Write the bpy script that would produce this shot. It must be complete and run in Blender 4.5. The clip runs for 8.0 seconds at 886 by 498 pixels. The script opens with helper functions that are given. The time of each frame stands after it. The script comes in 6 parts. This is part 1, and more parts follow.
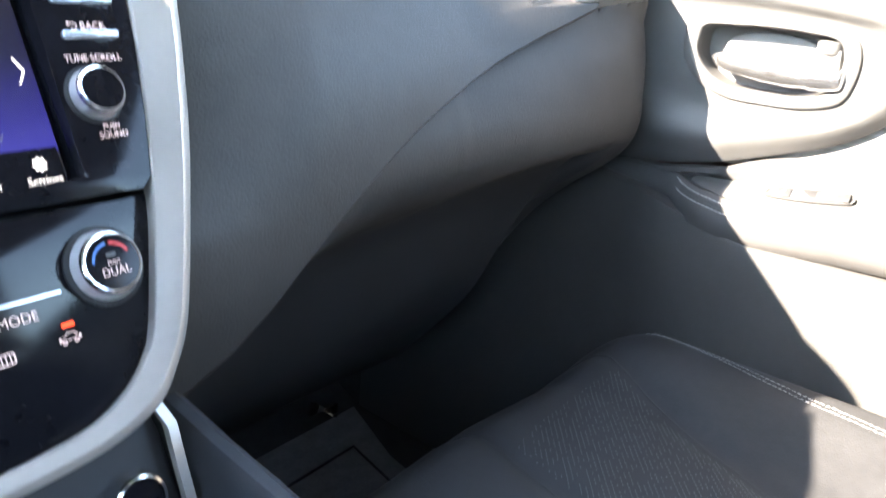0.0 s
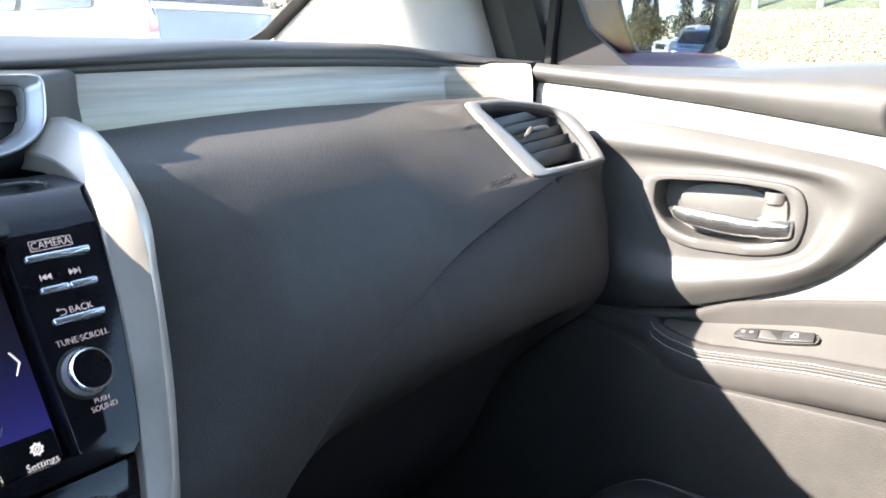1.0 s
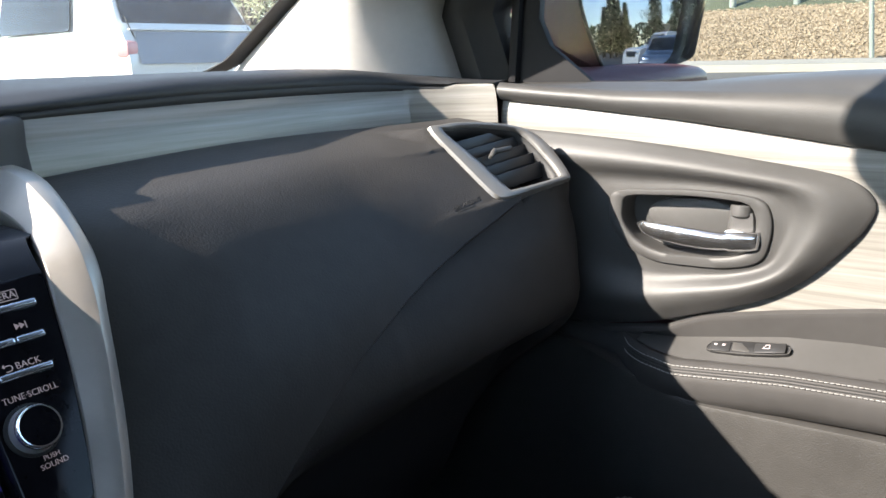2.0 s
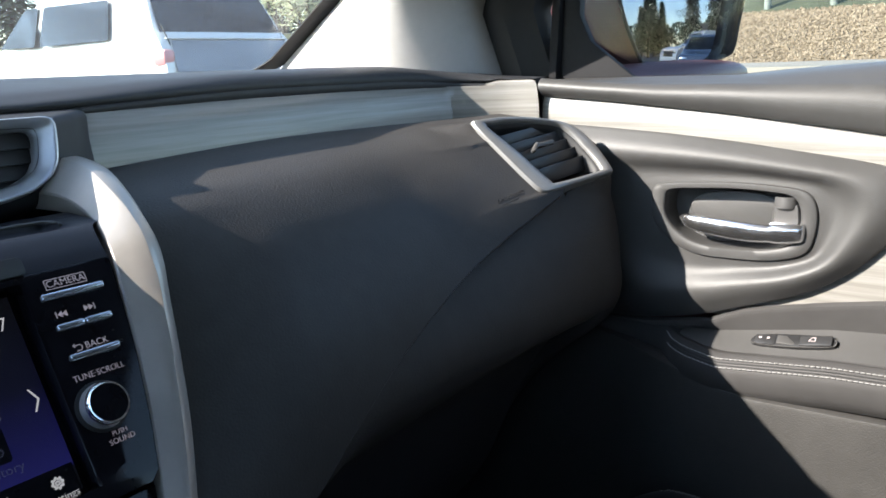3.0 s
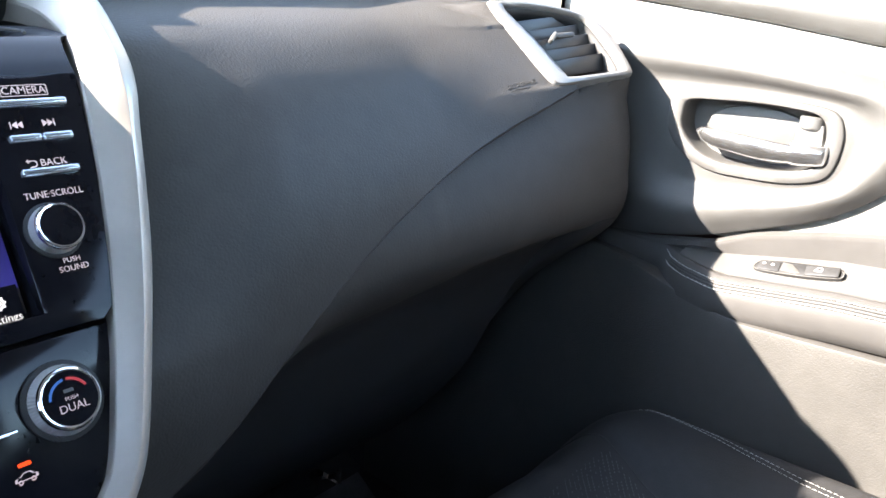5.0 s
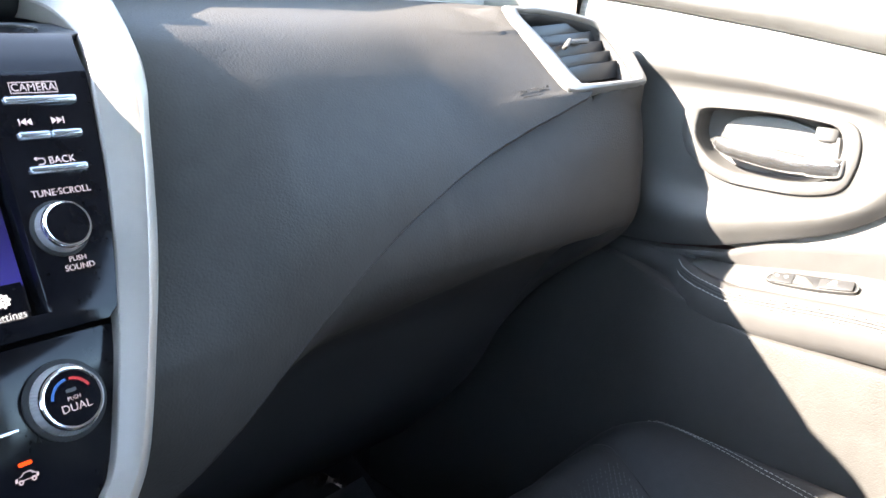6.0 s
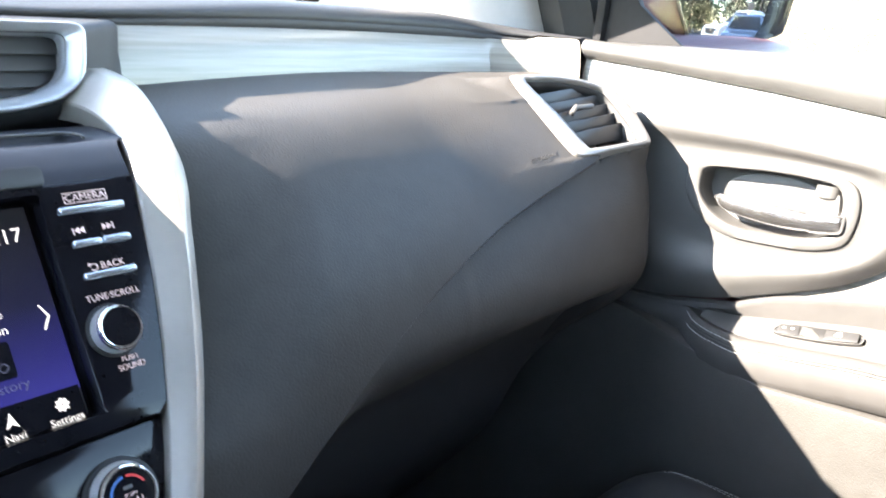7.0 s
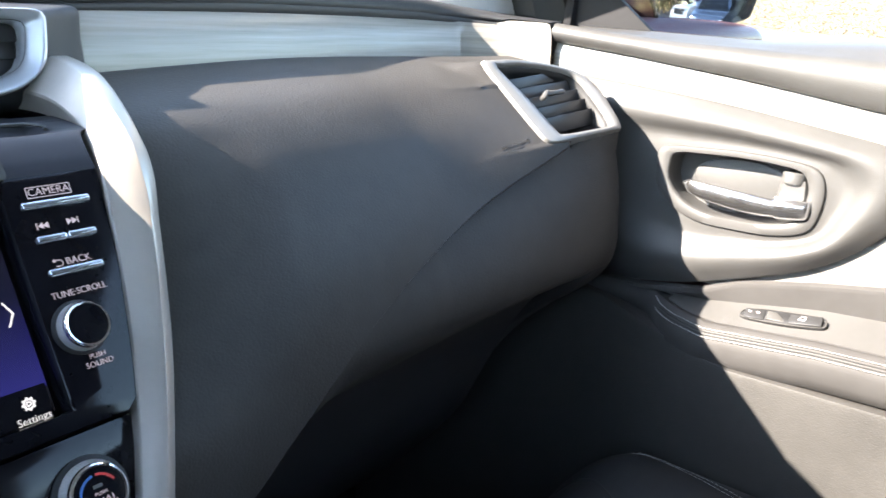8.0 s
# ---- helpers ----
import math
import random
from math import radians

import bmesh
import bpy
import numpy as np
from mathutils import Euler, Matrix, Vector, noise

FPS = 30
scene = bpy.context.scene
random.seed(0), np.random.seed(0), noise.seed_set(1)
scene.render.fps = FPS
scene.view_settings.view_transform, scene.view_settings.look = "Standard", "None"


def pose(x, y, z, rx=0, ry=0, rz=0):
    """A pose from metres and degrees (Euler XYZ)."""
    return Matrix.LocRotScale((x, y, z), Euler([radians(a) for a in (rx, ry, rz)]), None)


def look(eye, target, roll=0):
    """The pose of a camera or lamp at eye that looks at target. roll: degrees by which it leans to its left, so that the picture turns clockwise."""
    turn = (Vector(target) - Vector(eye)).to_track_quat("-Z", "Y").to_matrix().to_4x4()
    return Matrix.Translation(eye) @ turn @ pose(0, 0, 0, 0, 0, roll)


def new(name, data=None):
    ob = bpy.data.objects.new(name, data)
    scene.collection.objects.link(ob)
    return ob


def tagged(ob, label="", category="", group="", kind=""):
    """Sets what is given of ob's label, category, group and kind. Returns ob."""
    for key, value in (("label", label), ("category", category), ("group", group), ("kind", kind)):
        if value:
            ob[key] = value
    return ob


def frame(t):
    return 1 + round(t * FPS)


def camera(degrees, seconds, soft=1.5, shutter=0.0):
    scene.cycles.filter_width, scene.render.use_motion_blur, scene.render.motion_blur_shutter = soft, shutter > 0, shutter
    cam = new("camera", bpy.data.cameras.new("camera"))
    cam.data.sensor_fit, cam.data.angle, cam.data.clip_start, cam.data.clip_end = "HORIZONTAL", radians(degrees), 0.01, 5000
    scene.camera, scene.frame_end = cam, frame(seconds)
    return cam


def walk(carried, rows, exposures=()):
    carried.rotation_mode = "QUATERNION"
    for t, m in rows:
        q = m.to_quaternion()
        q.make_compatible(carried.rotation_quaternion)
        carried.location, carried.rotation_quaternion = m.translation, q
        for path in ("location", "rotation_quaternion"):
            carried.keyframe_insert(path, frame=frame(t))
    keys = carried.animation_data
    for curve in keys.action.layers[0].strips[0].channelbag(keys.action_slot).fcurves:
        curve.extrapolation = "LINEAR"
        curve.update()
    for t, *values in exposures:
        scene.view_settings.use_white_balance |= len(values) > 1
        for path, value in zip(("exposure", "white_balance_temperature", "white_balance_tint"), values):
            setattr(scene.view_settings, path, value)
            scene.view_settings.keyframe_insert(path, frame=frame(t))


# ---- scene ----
from mathutils.bvhtree import BVHTree
cam = camera(58.0, 8.0, shutter=0.3)
EXPOSURES = [(0.0, 5.0, 7450, 12), (0.5, 4.55, 7450, 12), (1.0, 3.5, 7150, 12), (1.5, 2.65, 7200, 12), (3.0, 2.15, 6750, 10), (3.5, 2.4, 6850, 13), (4.0, 2.9, 6900, 12), (4.5, 3.55, 7000, 12), (6.0, 4.45, 7350, 12), (7.0, 4.35, 7350, 12), (7.5, 3.85, 7150, 12), (8.0, 3.6, 7150, 12)]
PATH = [
    (0, (-0.097, 0.242, 1.148), (1.431, 1.334, 0.461), 5.8),
    (0.1, (-0.101, 0.244, 1.167), (1.436, 1.33, 0.49), 5.3),
    (0.5, (-0.106, 0.231, 1.218), (1.427, 1.366, 0.615), 3.1),
    (1, (-0.094, 0.223, 1.242), (1.474, 1.365, 0.754), 0.7),
    (1.5, (-0.083, 0.216, 1.246), (1.512, 1.334, 0.791), -1.0),
    (1.7, (-0.073, 0.207, 1.258), (1.515, 1.329, 0.789), -1.5),
    (2.8, (-0.078, 0.217, 1.243), (1.495, 1.373, 0.808), -1.4),
    (2.9, (-0.08, 0.215, 1.241), (1.476, 1.393, 0.804), -2.0),
    (3, (-0.092, 0.212, 1.247), (1.451, 1.402, 0.796), -2.1),
    (3.5, (-0.07, 0.214, 1.238), (1.426, 1.433, 0.716), -3.4),
    (4, (-0.052, 0.213, 1.227), (1.455, 1.383, 0.626), -2.7),
    (4.5, (-0.059, 0.224, 1.208), (1.47, 1.357, 0.591), 1.5),
    (5.8, (-0.071, 0.228, 1.192), (1.421, 1.409, 0.578), 5.3),
    (6, (-0.062, 0.229, 1.195), (1.436, 1.409, 0.59), 4.8),
    (6.5, (-0.059, 0.231, 1.2), (1.456, 1.398, 0.616), 3.6),
    (7, (-0.086, 0.239, 1.236), (1.43, 1.424, 0.69), 3.4),
    (7.2, (-0.098, 0.24, 1.251), (1.399, 1.448, 0.703), 3.4),
    (7.5, (-0.085, 0.243, 1.241), (1.401, 1.455, 0.675), 3.9),
    (8, (-0.084, 0.243, 1.245), (1.467, 1.355, 0.647), 3.9),
]
walk(cam, [(t, look(eye, target, roll)) for t, eye, target, roll in PATH], EXPOSURES)

# ---- light ----
SUN_TO = Vector((-0.70, 0.48, 0.485)).normalized()
world = bpy.data.worlds.new("world")
scene.world = world
world.use_nodes = True
sky = world.node_tree.nodes.new("ShaderNodeTexSky")
sky.sky_type, sky.sun_disc = "NISHITA", False
sky.dust_density, sky.ozone_density, sky.altitude = 0.3, 1.0, 300
sky.sun_elevation = math.asin(SUN_TO.z)
sky.sun_rotation = math.atan2(SUN_TO.x, SUN_TO.y)
world.node_tree.links.new(sky.outputs[0], world.node_tree.nodes["Background"].inputs[0])
world.node_tree.nodes["Background"].inputs[1].default_value = 0.15
sun = new("sun", bpy.data.lights.new("sun", "SUN"))
sun.data.energy, sun.data.angle, sun.data.color = 3.5, radians(0.6), (1.0, 0.955, 0.90)
sun.matrix_world = look((0, 0, 20), Vector((0, 0, 20)) - SUN_TO)


# ---- materials ----
def material(name, base, rough=0.5, metal=0.0, coat=0.0, spec=0.5):
    m = bpy.data.materials.new(name)
    m.use_nodes = True
    b = m.node_tree.nodes["Principled BSDF"]
    b.inputs["Base Color"].default_value = (*base, 1)
    b.inputs["Roughness"].default_value = rough
    b.inputs["Metallic"].default_value = metal
    b.inputs["Coat Weight"].default_value = coat
    b.inputs["Coat Roughness"].default_value = 0.05
    b.inputs["Specular IOR Level"].default_value = spec
    return m


def node(m, kind, **values):
    n = m.node_tree.nodes.new(kind)
    for key, v in values.items():
        n.inputs[key.replace("_", " ")].default_value = v
    return n


def link(m, a, b):
    m.node_tree.links.new(a, b)


def coords(m, scale=(1, 1, 1)):
    tc = m.node_tree.nodes.new("ShaderNodeTexCoord")
    mp = node(m, "ShaderNodeMapping", Scale=scale)
    link(m, tc.outputs["Object"], mp.inputs["Vector"])
    return mp.outputs[0]


def vary(m, base, amount, scale, rough=0.0, stretch=(1, 1, 1), fine=6.0):
    """Uneven colour and gloss at two scales."""
    b = m.node_tree.nodes["Principled BSDF"]
    v = coords(m, stretch)
    n1 = node(m, "ShaderNodeTexNoise", Scale=scale, Detail=4.0)
    n2 = node(m, "ShaderNodeTexNoise", Scale=scale * fine, Detail=6.0)
    for n in (n1, n2):
        link(m, v, n.inputs["Vector"])
    mix = m.node_tree.nodes.new("ShaderNodeMath")
    mix.operation = "MULTIPLY_ADD"
    mix.inputs[1].default_value = 0.6
    link(m, n1.outputs[0], mix.inputs[0])
    half = m.node_tree.nodes.new("ShaderNodeMath")
    half.operation = "MULTIPLY"
    half.inputs[1].default_value = 0.4
    link(m, n2.outputs[0], half.inputs[0])
    link(m, half.outputs[0], mix.inputs[2])
    ramp = m.node_tree.nodes.new("ShaderNodeValToRGB")
    ramp.color_ramp.elements[0].position, ramp.color_ramp.elements[1].position = 0.3, 0.7
    ramp.color_ramp.elements[0].color = (*[c * (1 - amount) for c in base], 1)
    ramp.color_ramp.elements[1].color = (*[min(1, c * (1 + amount)) for c in base], 1)
    link(m, mix.outputs[0], ramp.inputs[0])
    link(m, ramp.outputs[0], b.inputs["Base Color"])
    if rough:
        r0 = b.inputs["Roughness"].default_value
        rr = node(m, "ShaderNodeMapRange", From_Min=0.3, From_Max=0.7, To_Min=max(0.02, r0 - rough), To_Max=min(1, r0 + rough))
        link(m, mix.outputs[0], rr.inputs[0])
        link(m, rr.outputs[0], b.inputs["Roughness"])
    return m


def grain(m, scale, strength, kind="leather", distance=0.0004):
    """Fine relief: pebbled hide, cloth or moulded plastic."""
    b = m.node_tree.nodes["Principled BSDF"]
    v = coords(m)
    if kind == "leather":
        warp = node(m, "ShaderNodeTexNoise", Scale=scale * 0.5, Detail=2.0)
        link(m, v, warp.inputs["Vector"])
        add = m.node_tree.nodes.new("ShaderNodeVectorMath")
        add.operation = "MULTIPLY_ADD"
        add.inputs[1].default_value = (0.9 / scale,) * 3
        link(m, warp.outputs["Color"], add.inputs[0])
        link(m, v, add.inputs[2])
        t = node(m, "ShaderNodeTexVoronoi", Scale=scale)
        t.feature = "SMOOTH_F1"
        link(m, add.outputs[0], t.inputs["Vector"])
        out = t.outputs["Distance"]
    else:
        t = node(m, "ShaderNodeTexNoise", Scale=scale, Detail=4.0)
        link(m, v, t.inputs["Vector"])
        out = t.outputs[0]
    bump = node(m, "ShaderNodeBump", Strength=strength, Distance=distance)
    bump.invert = kind == "leather"
    link(m, out, bump.inputs["Height"])
    link(m, bump.outputs[0], b.inputs["Normal"])
    return m


LEATHER = grain(vary(material("black_leather", (0.052, 0.0485, 0.0460), 0.55, spec=0.22), (0.052, 0.0485, 0.0460), 0.18, 9, 0.05), 640, 0.58, "leather", 0.0004)
SOFT = grain(vary(material("soft_black_plastic", (0.036, 0.037, 0.040), 0.55, spec=0.25), (0.036, 0.037, 0.040), 0.15, 12, 0.05), 900, 0.35, "noise")
DOOR_SOFT = grain(vary(material("charcoal_door_skin", (0.057, 0.056, 0.055), 0.50), (0.057, 0.056, 0.055), 0.12, 10, 0.05), 1000, 0.3)
LOWER = grain(vary(material("grained_door_plastic", (0.051, 0.049, 0.0465), 0.55), (0.051, 0.049, 0.0465), 0.14, 14, 0.05), 650, 0.6)
ARM = grain(vary(material("armrest_leather", (0.054, 0.052, 0.051), 0.55, spec=0.25), (0.054, 0.052, 0.051), 0.12, 10, 0.04), 1100, 0.25)
SWITCHPLATE = vary(material("switch_plate", (0.066, 0.064, 0.062), 0.42), (0.066, 0.064, 0.062), 0.08, 20, 0.05)
SLAT = vary(material("vent_slat", (0.022, 0.022, 0.024), 0.36), (0.022, 0.022, 0.024), 0.2, 30, 0.05)
MATTE = vary(material("matte_black", (0.018, 0.018, 0.019), 0.6), (0.018, 0.018, 0.019), 0.2, 30, 0.05)
RUBBER = vary(material("black_rubber", (0.012, 0.012, 0.0125), 0.7), (0.012, 0.012, 0.0125), 0.2, 20)
PIANO = vary(material("piano_black", (0.006, 0.006, 0.008), 0.10, spec=0.2), (0.006, 0.006, 0.008), 0.3, 40, 0.03)
SILVER = grain(vary(material("satin_silver", (0.42, 0.385, 0.345), 0.36, metal=0.45), (0.42, 0.385, 0.345), 0.05, 30, 0.04), 2500, 0.08, "noise")
VENTSILVER = vary(material("vent_silver", (0.235, 0.23, 0.222), 0.40, metal=0.4), (0.235, 0.23, 0.222), 0.05, 30, 0.04)
# paler, bluer copy of the vent silver, with reflected sky put into its colour
PODSILVER = vary(material("pod_silver", (0.55, 0.57, 0.60), 0.38, metal=0.6), (0.55, 0.57, 0.60), 0.04, 30, 0.04)
BEZEL = vary(material("handle_bezel", (0.060, 0.059, 0.058), 0.50, metal=0.0), (0.060, 0.059, 0.058), 0.06, 30, 0.04)
SWITCH = vary(material("switch_black", (0.030, 0.030, 0.031), 0.4), (0.030, 0.030, 0.031), 0.1, 30, 0.04)
DISHGREY = vary(material("handle_grey", (0.078, 0.077, 0.076), 0.45), (0.078, 0.077, 0.076), 0.06, 30, 0.04)
CHROME = vary(material("chrome", (0.85, 0.85, 0.86), 0.12, metal=1.0), (0.85, 0.85, 0.86), 0.03, 60, 0.03)
LEVER = vary(material("worn_chrome", (0.74, 0.75, 0.78), 0.17, metal=0.97), (0.80, 0.80, 0.81), 0.05, 90, 0.08)
BAR = vary(material("button_silver", (0.60, 0.64, 0.70), 0.20, metal=0.9), (0.60, 0.64, 0.70), 0.05, 60, 0.05)
KNURL = material("knurled_metal", (0.72, 0.71, 0.70), 0.32, metal=0.65)
PILLAR = grain(vary(material("pillar_cloth", (0.43, 0.415, 0.40), 0.8), (0.43, 0.415, 0.40), 0.05, 20), 1500, 0.3, "noise")
CARPET = grain(vary(material("carpet", (0.035, 0.035, 0.037), 0.95), (0.035, 0.035, 0.037), 0.3, 40), 900, 1.0, "noise", 0.002)
MAT = grain(vary(material("mat", (0.17, 0.17, 0.175), 0.9), (0.17, 0.17, 0.175), 0.25, 40), 900, 1.0, "noise", 0.002)
SEAT = grain(vary(material("seat_leather", (0.023, 0.023, 0.024), 0.66, spec=0.22), (0.023, 0.023, 0.024), 0.25, 18, 0.06), 600, 0.5)
DOTS = material("perforation_grey", (0.07, 0.07, 0.072), 0.8)
SAIL = vary(material("dull_black_trim", (0.014, 0.014, 0.0155), 0.65, spec=0.15), (0.014, 0.014, 0.0155), 0.2, 25, 0.05)
HOOD = grain(vary(material("satin_black_hood", (0.010, 0.011, 0.016), 0.42, spec=0.4), (0.010, 0.011, 0.016), 0.2, 25, 0.04), 1500, 0.15, "noise")
THREAD = material("grey_thread", (0.30, 0.295, 0.285), 0.85)
PRINT = material("white_print", (0.50, 0.44, 0.44), 0.5)
PRINT.node_tree.nodes["Principled BSDF"].inputs["Emission Color"].default_value = (0.9, 0.62, 0.6, 1)
PRINT.node_tree.nodes["Principled BSDF"].inputs["Emission Strength"].default_value = 0.03


def glow(name, colour, strength):
    m = material(name, (0.01, 0.01, 0.01), 0.3)
    b = m.node_tree.nodes["Principled BSDF"]
    b.inputs["Emission Color"].default_value = (*colour, 1)
    b.inputs["Emission Strength"].default_value = strength
    return m


GLYPH = glow("screen_white", (0.85, 0.87, 0.95), 0.11)
DIM = glow("screen_dim", (0.05, 0.06, 0.12), 0.10)
ICONBLUE = glow("screen_icon_blue", (0.06, 0.10, 0.62), 0.16)
ORANGE = glow("orange_led", (1.0, 0.055, 0.0), 0.13)
RED = glow("red_mark", (0.7, 0.03, 0.04), 0.04)
BLUE = glow("blue_mark", (0.03, 0.18, 0.8), 0.045)

# the lit display: black above, blue towards its lower part
SCREEN = glow("display", (0.02, 0.02, 0.3), 0.3)
_t = SCREEN.node_tree.nodes.new("ShaderNodeTexCoord")
_s = SCREEN.node_tree.nodes.new("ShaderNodeSeparateXYZ")
_r = SCREEN.node_tree.nodes.new("ShaderNodeValToRGB")
link(SCREEN, _t.outputs["Generated"], _s.inputs[0])
link(SCREEN, _s.outputs["Z"], _r.inputs[0])
_e = _r.color_ramp.elements
_e[0].position, _e[0].color = 0.13, (0.003, 0.003, 0.006, 1)
_e[1].position, _e[1].color = 0.95, (0.003, 0.003, 0.008, 1)
for _p, _c in ((0.135, (0.04, 0.04, 0.40, 1)), (0.28, (0.025, 0.025, 0.26, 1)), (0.55, (0.006, 0.006, 0.05, 1))):
    _e.new(_p).color = _c
link(SCREEN, _r.outputs[0], SCREEN.node_tree.nodes["Principled BSDF"].inputs["Emission Color"])
SCREEN.node_tree.nodes["Principled BSDF"].inputs["Emission Strength"].default_value = 0.042
SCREEN.node_tree.nodes["Principled BSDF"].inputs["Roughness"].default_value = 0.12

# pale striped veneer: streaks run along the strip
WOOD = material("pale_streaked_veneer", (0.42, 0.40, 0.37), 0.42, coat=0.2)
_v = coords(WOOD, (5, 5, 210))
_n = node(WOOD, "ShaderNodeTexNoise", Scale=1.0, Detail=8.0, Roughness=0.65)
link(WOOD, _v, _n.inputs["Vector"])
_r = WOOD.node_tree.nodes.new("ShaderNodeValToRGB")
_r.color_ramp.elements[0].position, _r.color_ramp.elements[0].color = 0.30, (0.17, 0.160, 0.143, 1)
_r.color_ramp.elements[1].position, _r.color_ramp.elements[1].color = 0.72, (0.315, 0.303, 0.28, 1)
link(WOOD, _n.outputs[0], _r.inputs[0])
link(WOOD, _r.outputs[0], WOOD.node_tree.nodes["Principled BSDF"].inputs["Base Color"])
_b = node(WOOD, "ShaderNodeBump", Strength=0.15, Distance=0.0003)
link(WOOD, _n.outputs[0], _b.inputs["Height"])
link(WOOD, _b.outputs[0], WOOD.node_tree.nodes["Principled BSDF"].inputs["Normal"])


def pane_material(name, dust, shine=0.04):
    """Clear glass with a film of dust that the sun lights."""
    m = bpy.data.materials.new(name)
    m.use_nodes = True
    nt = m.node_tree
    nt.nodes.remove(nt.nodes["Principled BSDF"])
    out = nt.nodes["Material Output"]
    clear = nt.nodes.new("ShaderNodeBsdfTransparent")
    clear.inputs[0].default_value = (0.93, 0.96, 0.95, 1)
    gloss = node(m, "ShaderNodeBsdfGlossy", Roughness=0.02)
    a = nt.nodes.new("ShaderNodeMixShader")
    a.inputs[0].default_value = shine
    link(m, clear.outputs[0], a.inputs[1]), link(m, gloss.outputs[0], a.inputs[2])
    film = node(m, "ShaderNodeBsdfTranslucent", Color=(0.8, 0.8, 0.8, 1))
    b = nt.nodes.new("ShaderNodeMixShader")
    v = coords(m)
    n1 = node(m, "ShaderNodeTexNoise", Scale=330.0, Detail=3.0)
    link(m, v, n1.inputs["Vector"])
    rr = node(m, "ShaderNodeMapRange", From_Min=0.45, From_Max=0.75, To_Min=dust * 0.5, To_Max=dust * 3)
    link(m, n1.outputs[0], rr.inputs[0])
    link(m, rr.outputs[0], b.inputs[0]), link(m, a.outputs[0], b.inputs[1]), link(m, film.outputs[0], b.inputs[2])
    link(m, b.outputs[0], out.inputs[0])
    return m


GLASS = pane_material("dusty_windshield", 0.016)
SIDEGLASS = pane_material("side_glass", 0.0010, 0.005)
MIRROR = material("mirror", (0.14, 0.165, 0.21), 0.01, metal=1.0)
MAROON = vary(material("maroon_paint", (0.085, 0.024, 0.028), 0.5, coat=0.0), (0.075, 0.022, 0.026), 0.1, 10)
WHITEPAINT = vary(material("white_paint", (0.50, 0.50, 0.497), 0.25, coat=0.8), (0.50, 0.50, 0.497), 0.03, 2)
# the white tailgate faces away from the sun: its shade is in this colour
TAILGATE_SHADE = vary(material("white_paint_in_shade", (0.15, 0.17, 0.21), 0.3, coat=0.6), (0.15, 0.17, 0.21), 0.08, 3)
BLUEPAINT = vary(material("blue_grey_paint", (0.06, 0.09, 0.14), 0.25, coat=0.8), (0.06, 0.09, 0.14), 0.08, 2)
DARKGLASS = vary(material("dark_car_glass", (0.02, 0.025, 0.03), 0.06, coat=0.5), (0.02, 0.025, 0.03), 0.2, 5)
TYRE = vary(material("tyre", (0.015, 0.015, 0.015), 0.8), (0.015, 0.015, 0.015), 0.2, 20)
RIM = material("wheel_rim", (0.5, 0.5, 0.5), 0.3, metal=0.9)
TAIL = vary(material("tail_lamp", (0.50, 0.20, 0.20), 0.3, coat=0.3), (0.50, 0.20, 0.20), 0.1, 20)
ASPHALT = grain(vary(material("asphalt", (0.055, 0.054, 0.053), 0.9), (0.055, 0.054, 0.053), 0.25, 0.4, fine=60), 120, 0.6, "noise", 0.01)
CONCRETE = grain(vary(material("concrete", (0.20, 0.18, 0.145), 0.85), (0.20, 0.18, 0.145), 0.12, 1.5), 60, 0.4, "noise", 0.005)
EARTH = grain(vary(material("dry_earth", (0.17, 0.125, 0.075), 0.95), (0.17, 0.125, 0.075), 0.35, 2.5), 25, 0.8, "noise", 0.03)
GRASSY = grain(vary(material("dry_grass", (0.055, 0.062, 0.032), 0.95), (0.055, 0.062, 0.032), 0.35, 1.0), 40, 0.8, "noise", 0.03)
BARK = vary(material("bark", (0.07, 0.055, 0.045), 0.9), (0.07, 0.055, 0.045), 0.3, 6)
NEEDLE = vary(material("conifer_green", (0.022, 0.04, 0.018), 0.8), (0.022, 0.04, 0.018), 0.4, 3)
OLIVE = vary(material("olive_leaf", (0.30, 0.31, 0.19), 0.7), (0.30, 0.31, 0.19), 0.3, 4)
POST = vary(material("green_post", (0.15, 0.17, 0.15), 0.6), (0.15, 0.17, 0.15), 0.2, 8)
WALLTAN = vary(material("tan_wall", (0.34, 0.27, 0.20), 0.9), (0.34, 0.27, 0.20), 0.1, 0.6)
STONE = material("leaf_and_stone", (0.33, 0.25, 0.15), 0.9)
_g = STONE.node_tree.nodes.new("ShaderNodeNewGeometry")
_r = STONE.node_tree.nodes.new("ShaderNodeValToRGB")
_r.color_ramp.elements[0].color, _r.color_ramp.elements[1].color = (0.10, 0.071, 0.042, 1), (0.24, 0.185, 0.125, 1)
link(STONE, _g.outputs["Random Per Island"], _r.inputs[0])
link(STONE, _r.outputs[0], STONE.node_tree.nodes["Principled BSDF"].inputs["Base Color"])


# ---- building blocks ----
def thing(name, label, category, at=(0, 0, 0), group="", kind=""):
    ob = new(name)
    ob.location = at
    ob.empty_display_size = 0.05
    return tagged(ob, label, category, group, kind)


def crease(bm, degrees=38):
    for f in bm.faces:
        f.smooth = True
    limit = radians(degrees)
    for e in bm.edges:
        if len(e.link_faces) == 2 and e.calc_face_angle(0) > limit:
            e.smooth = False


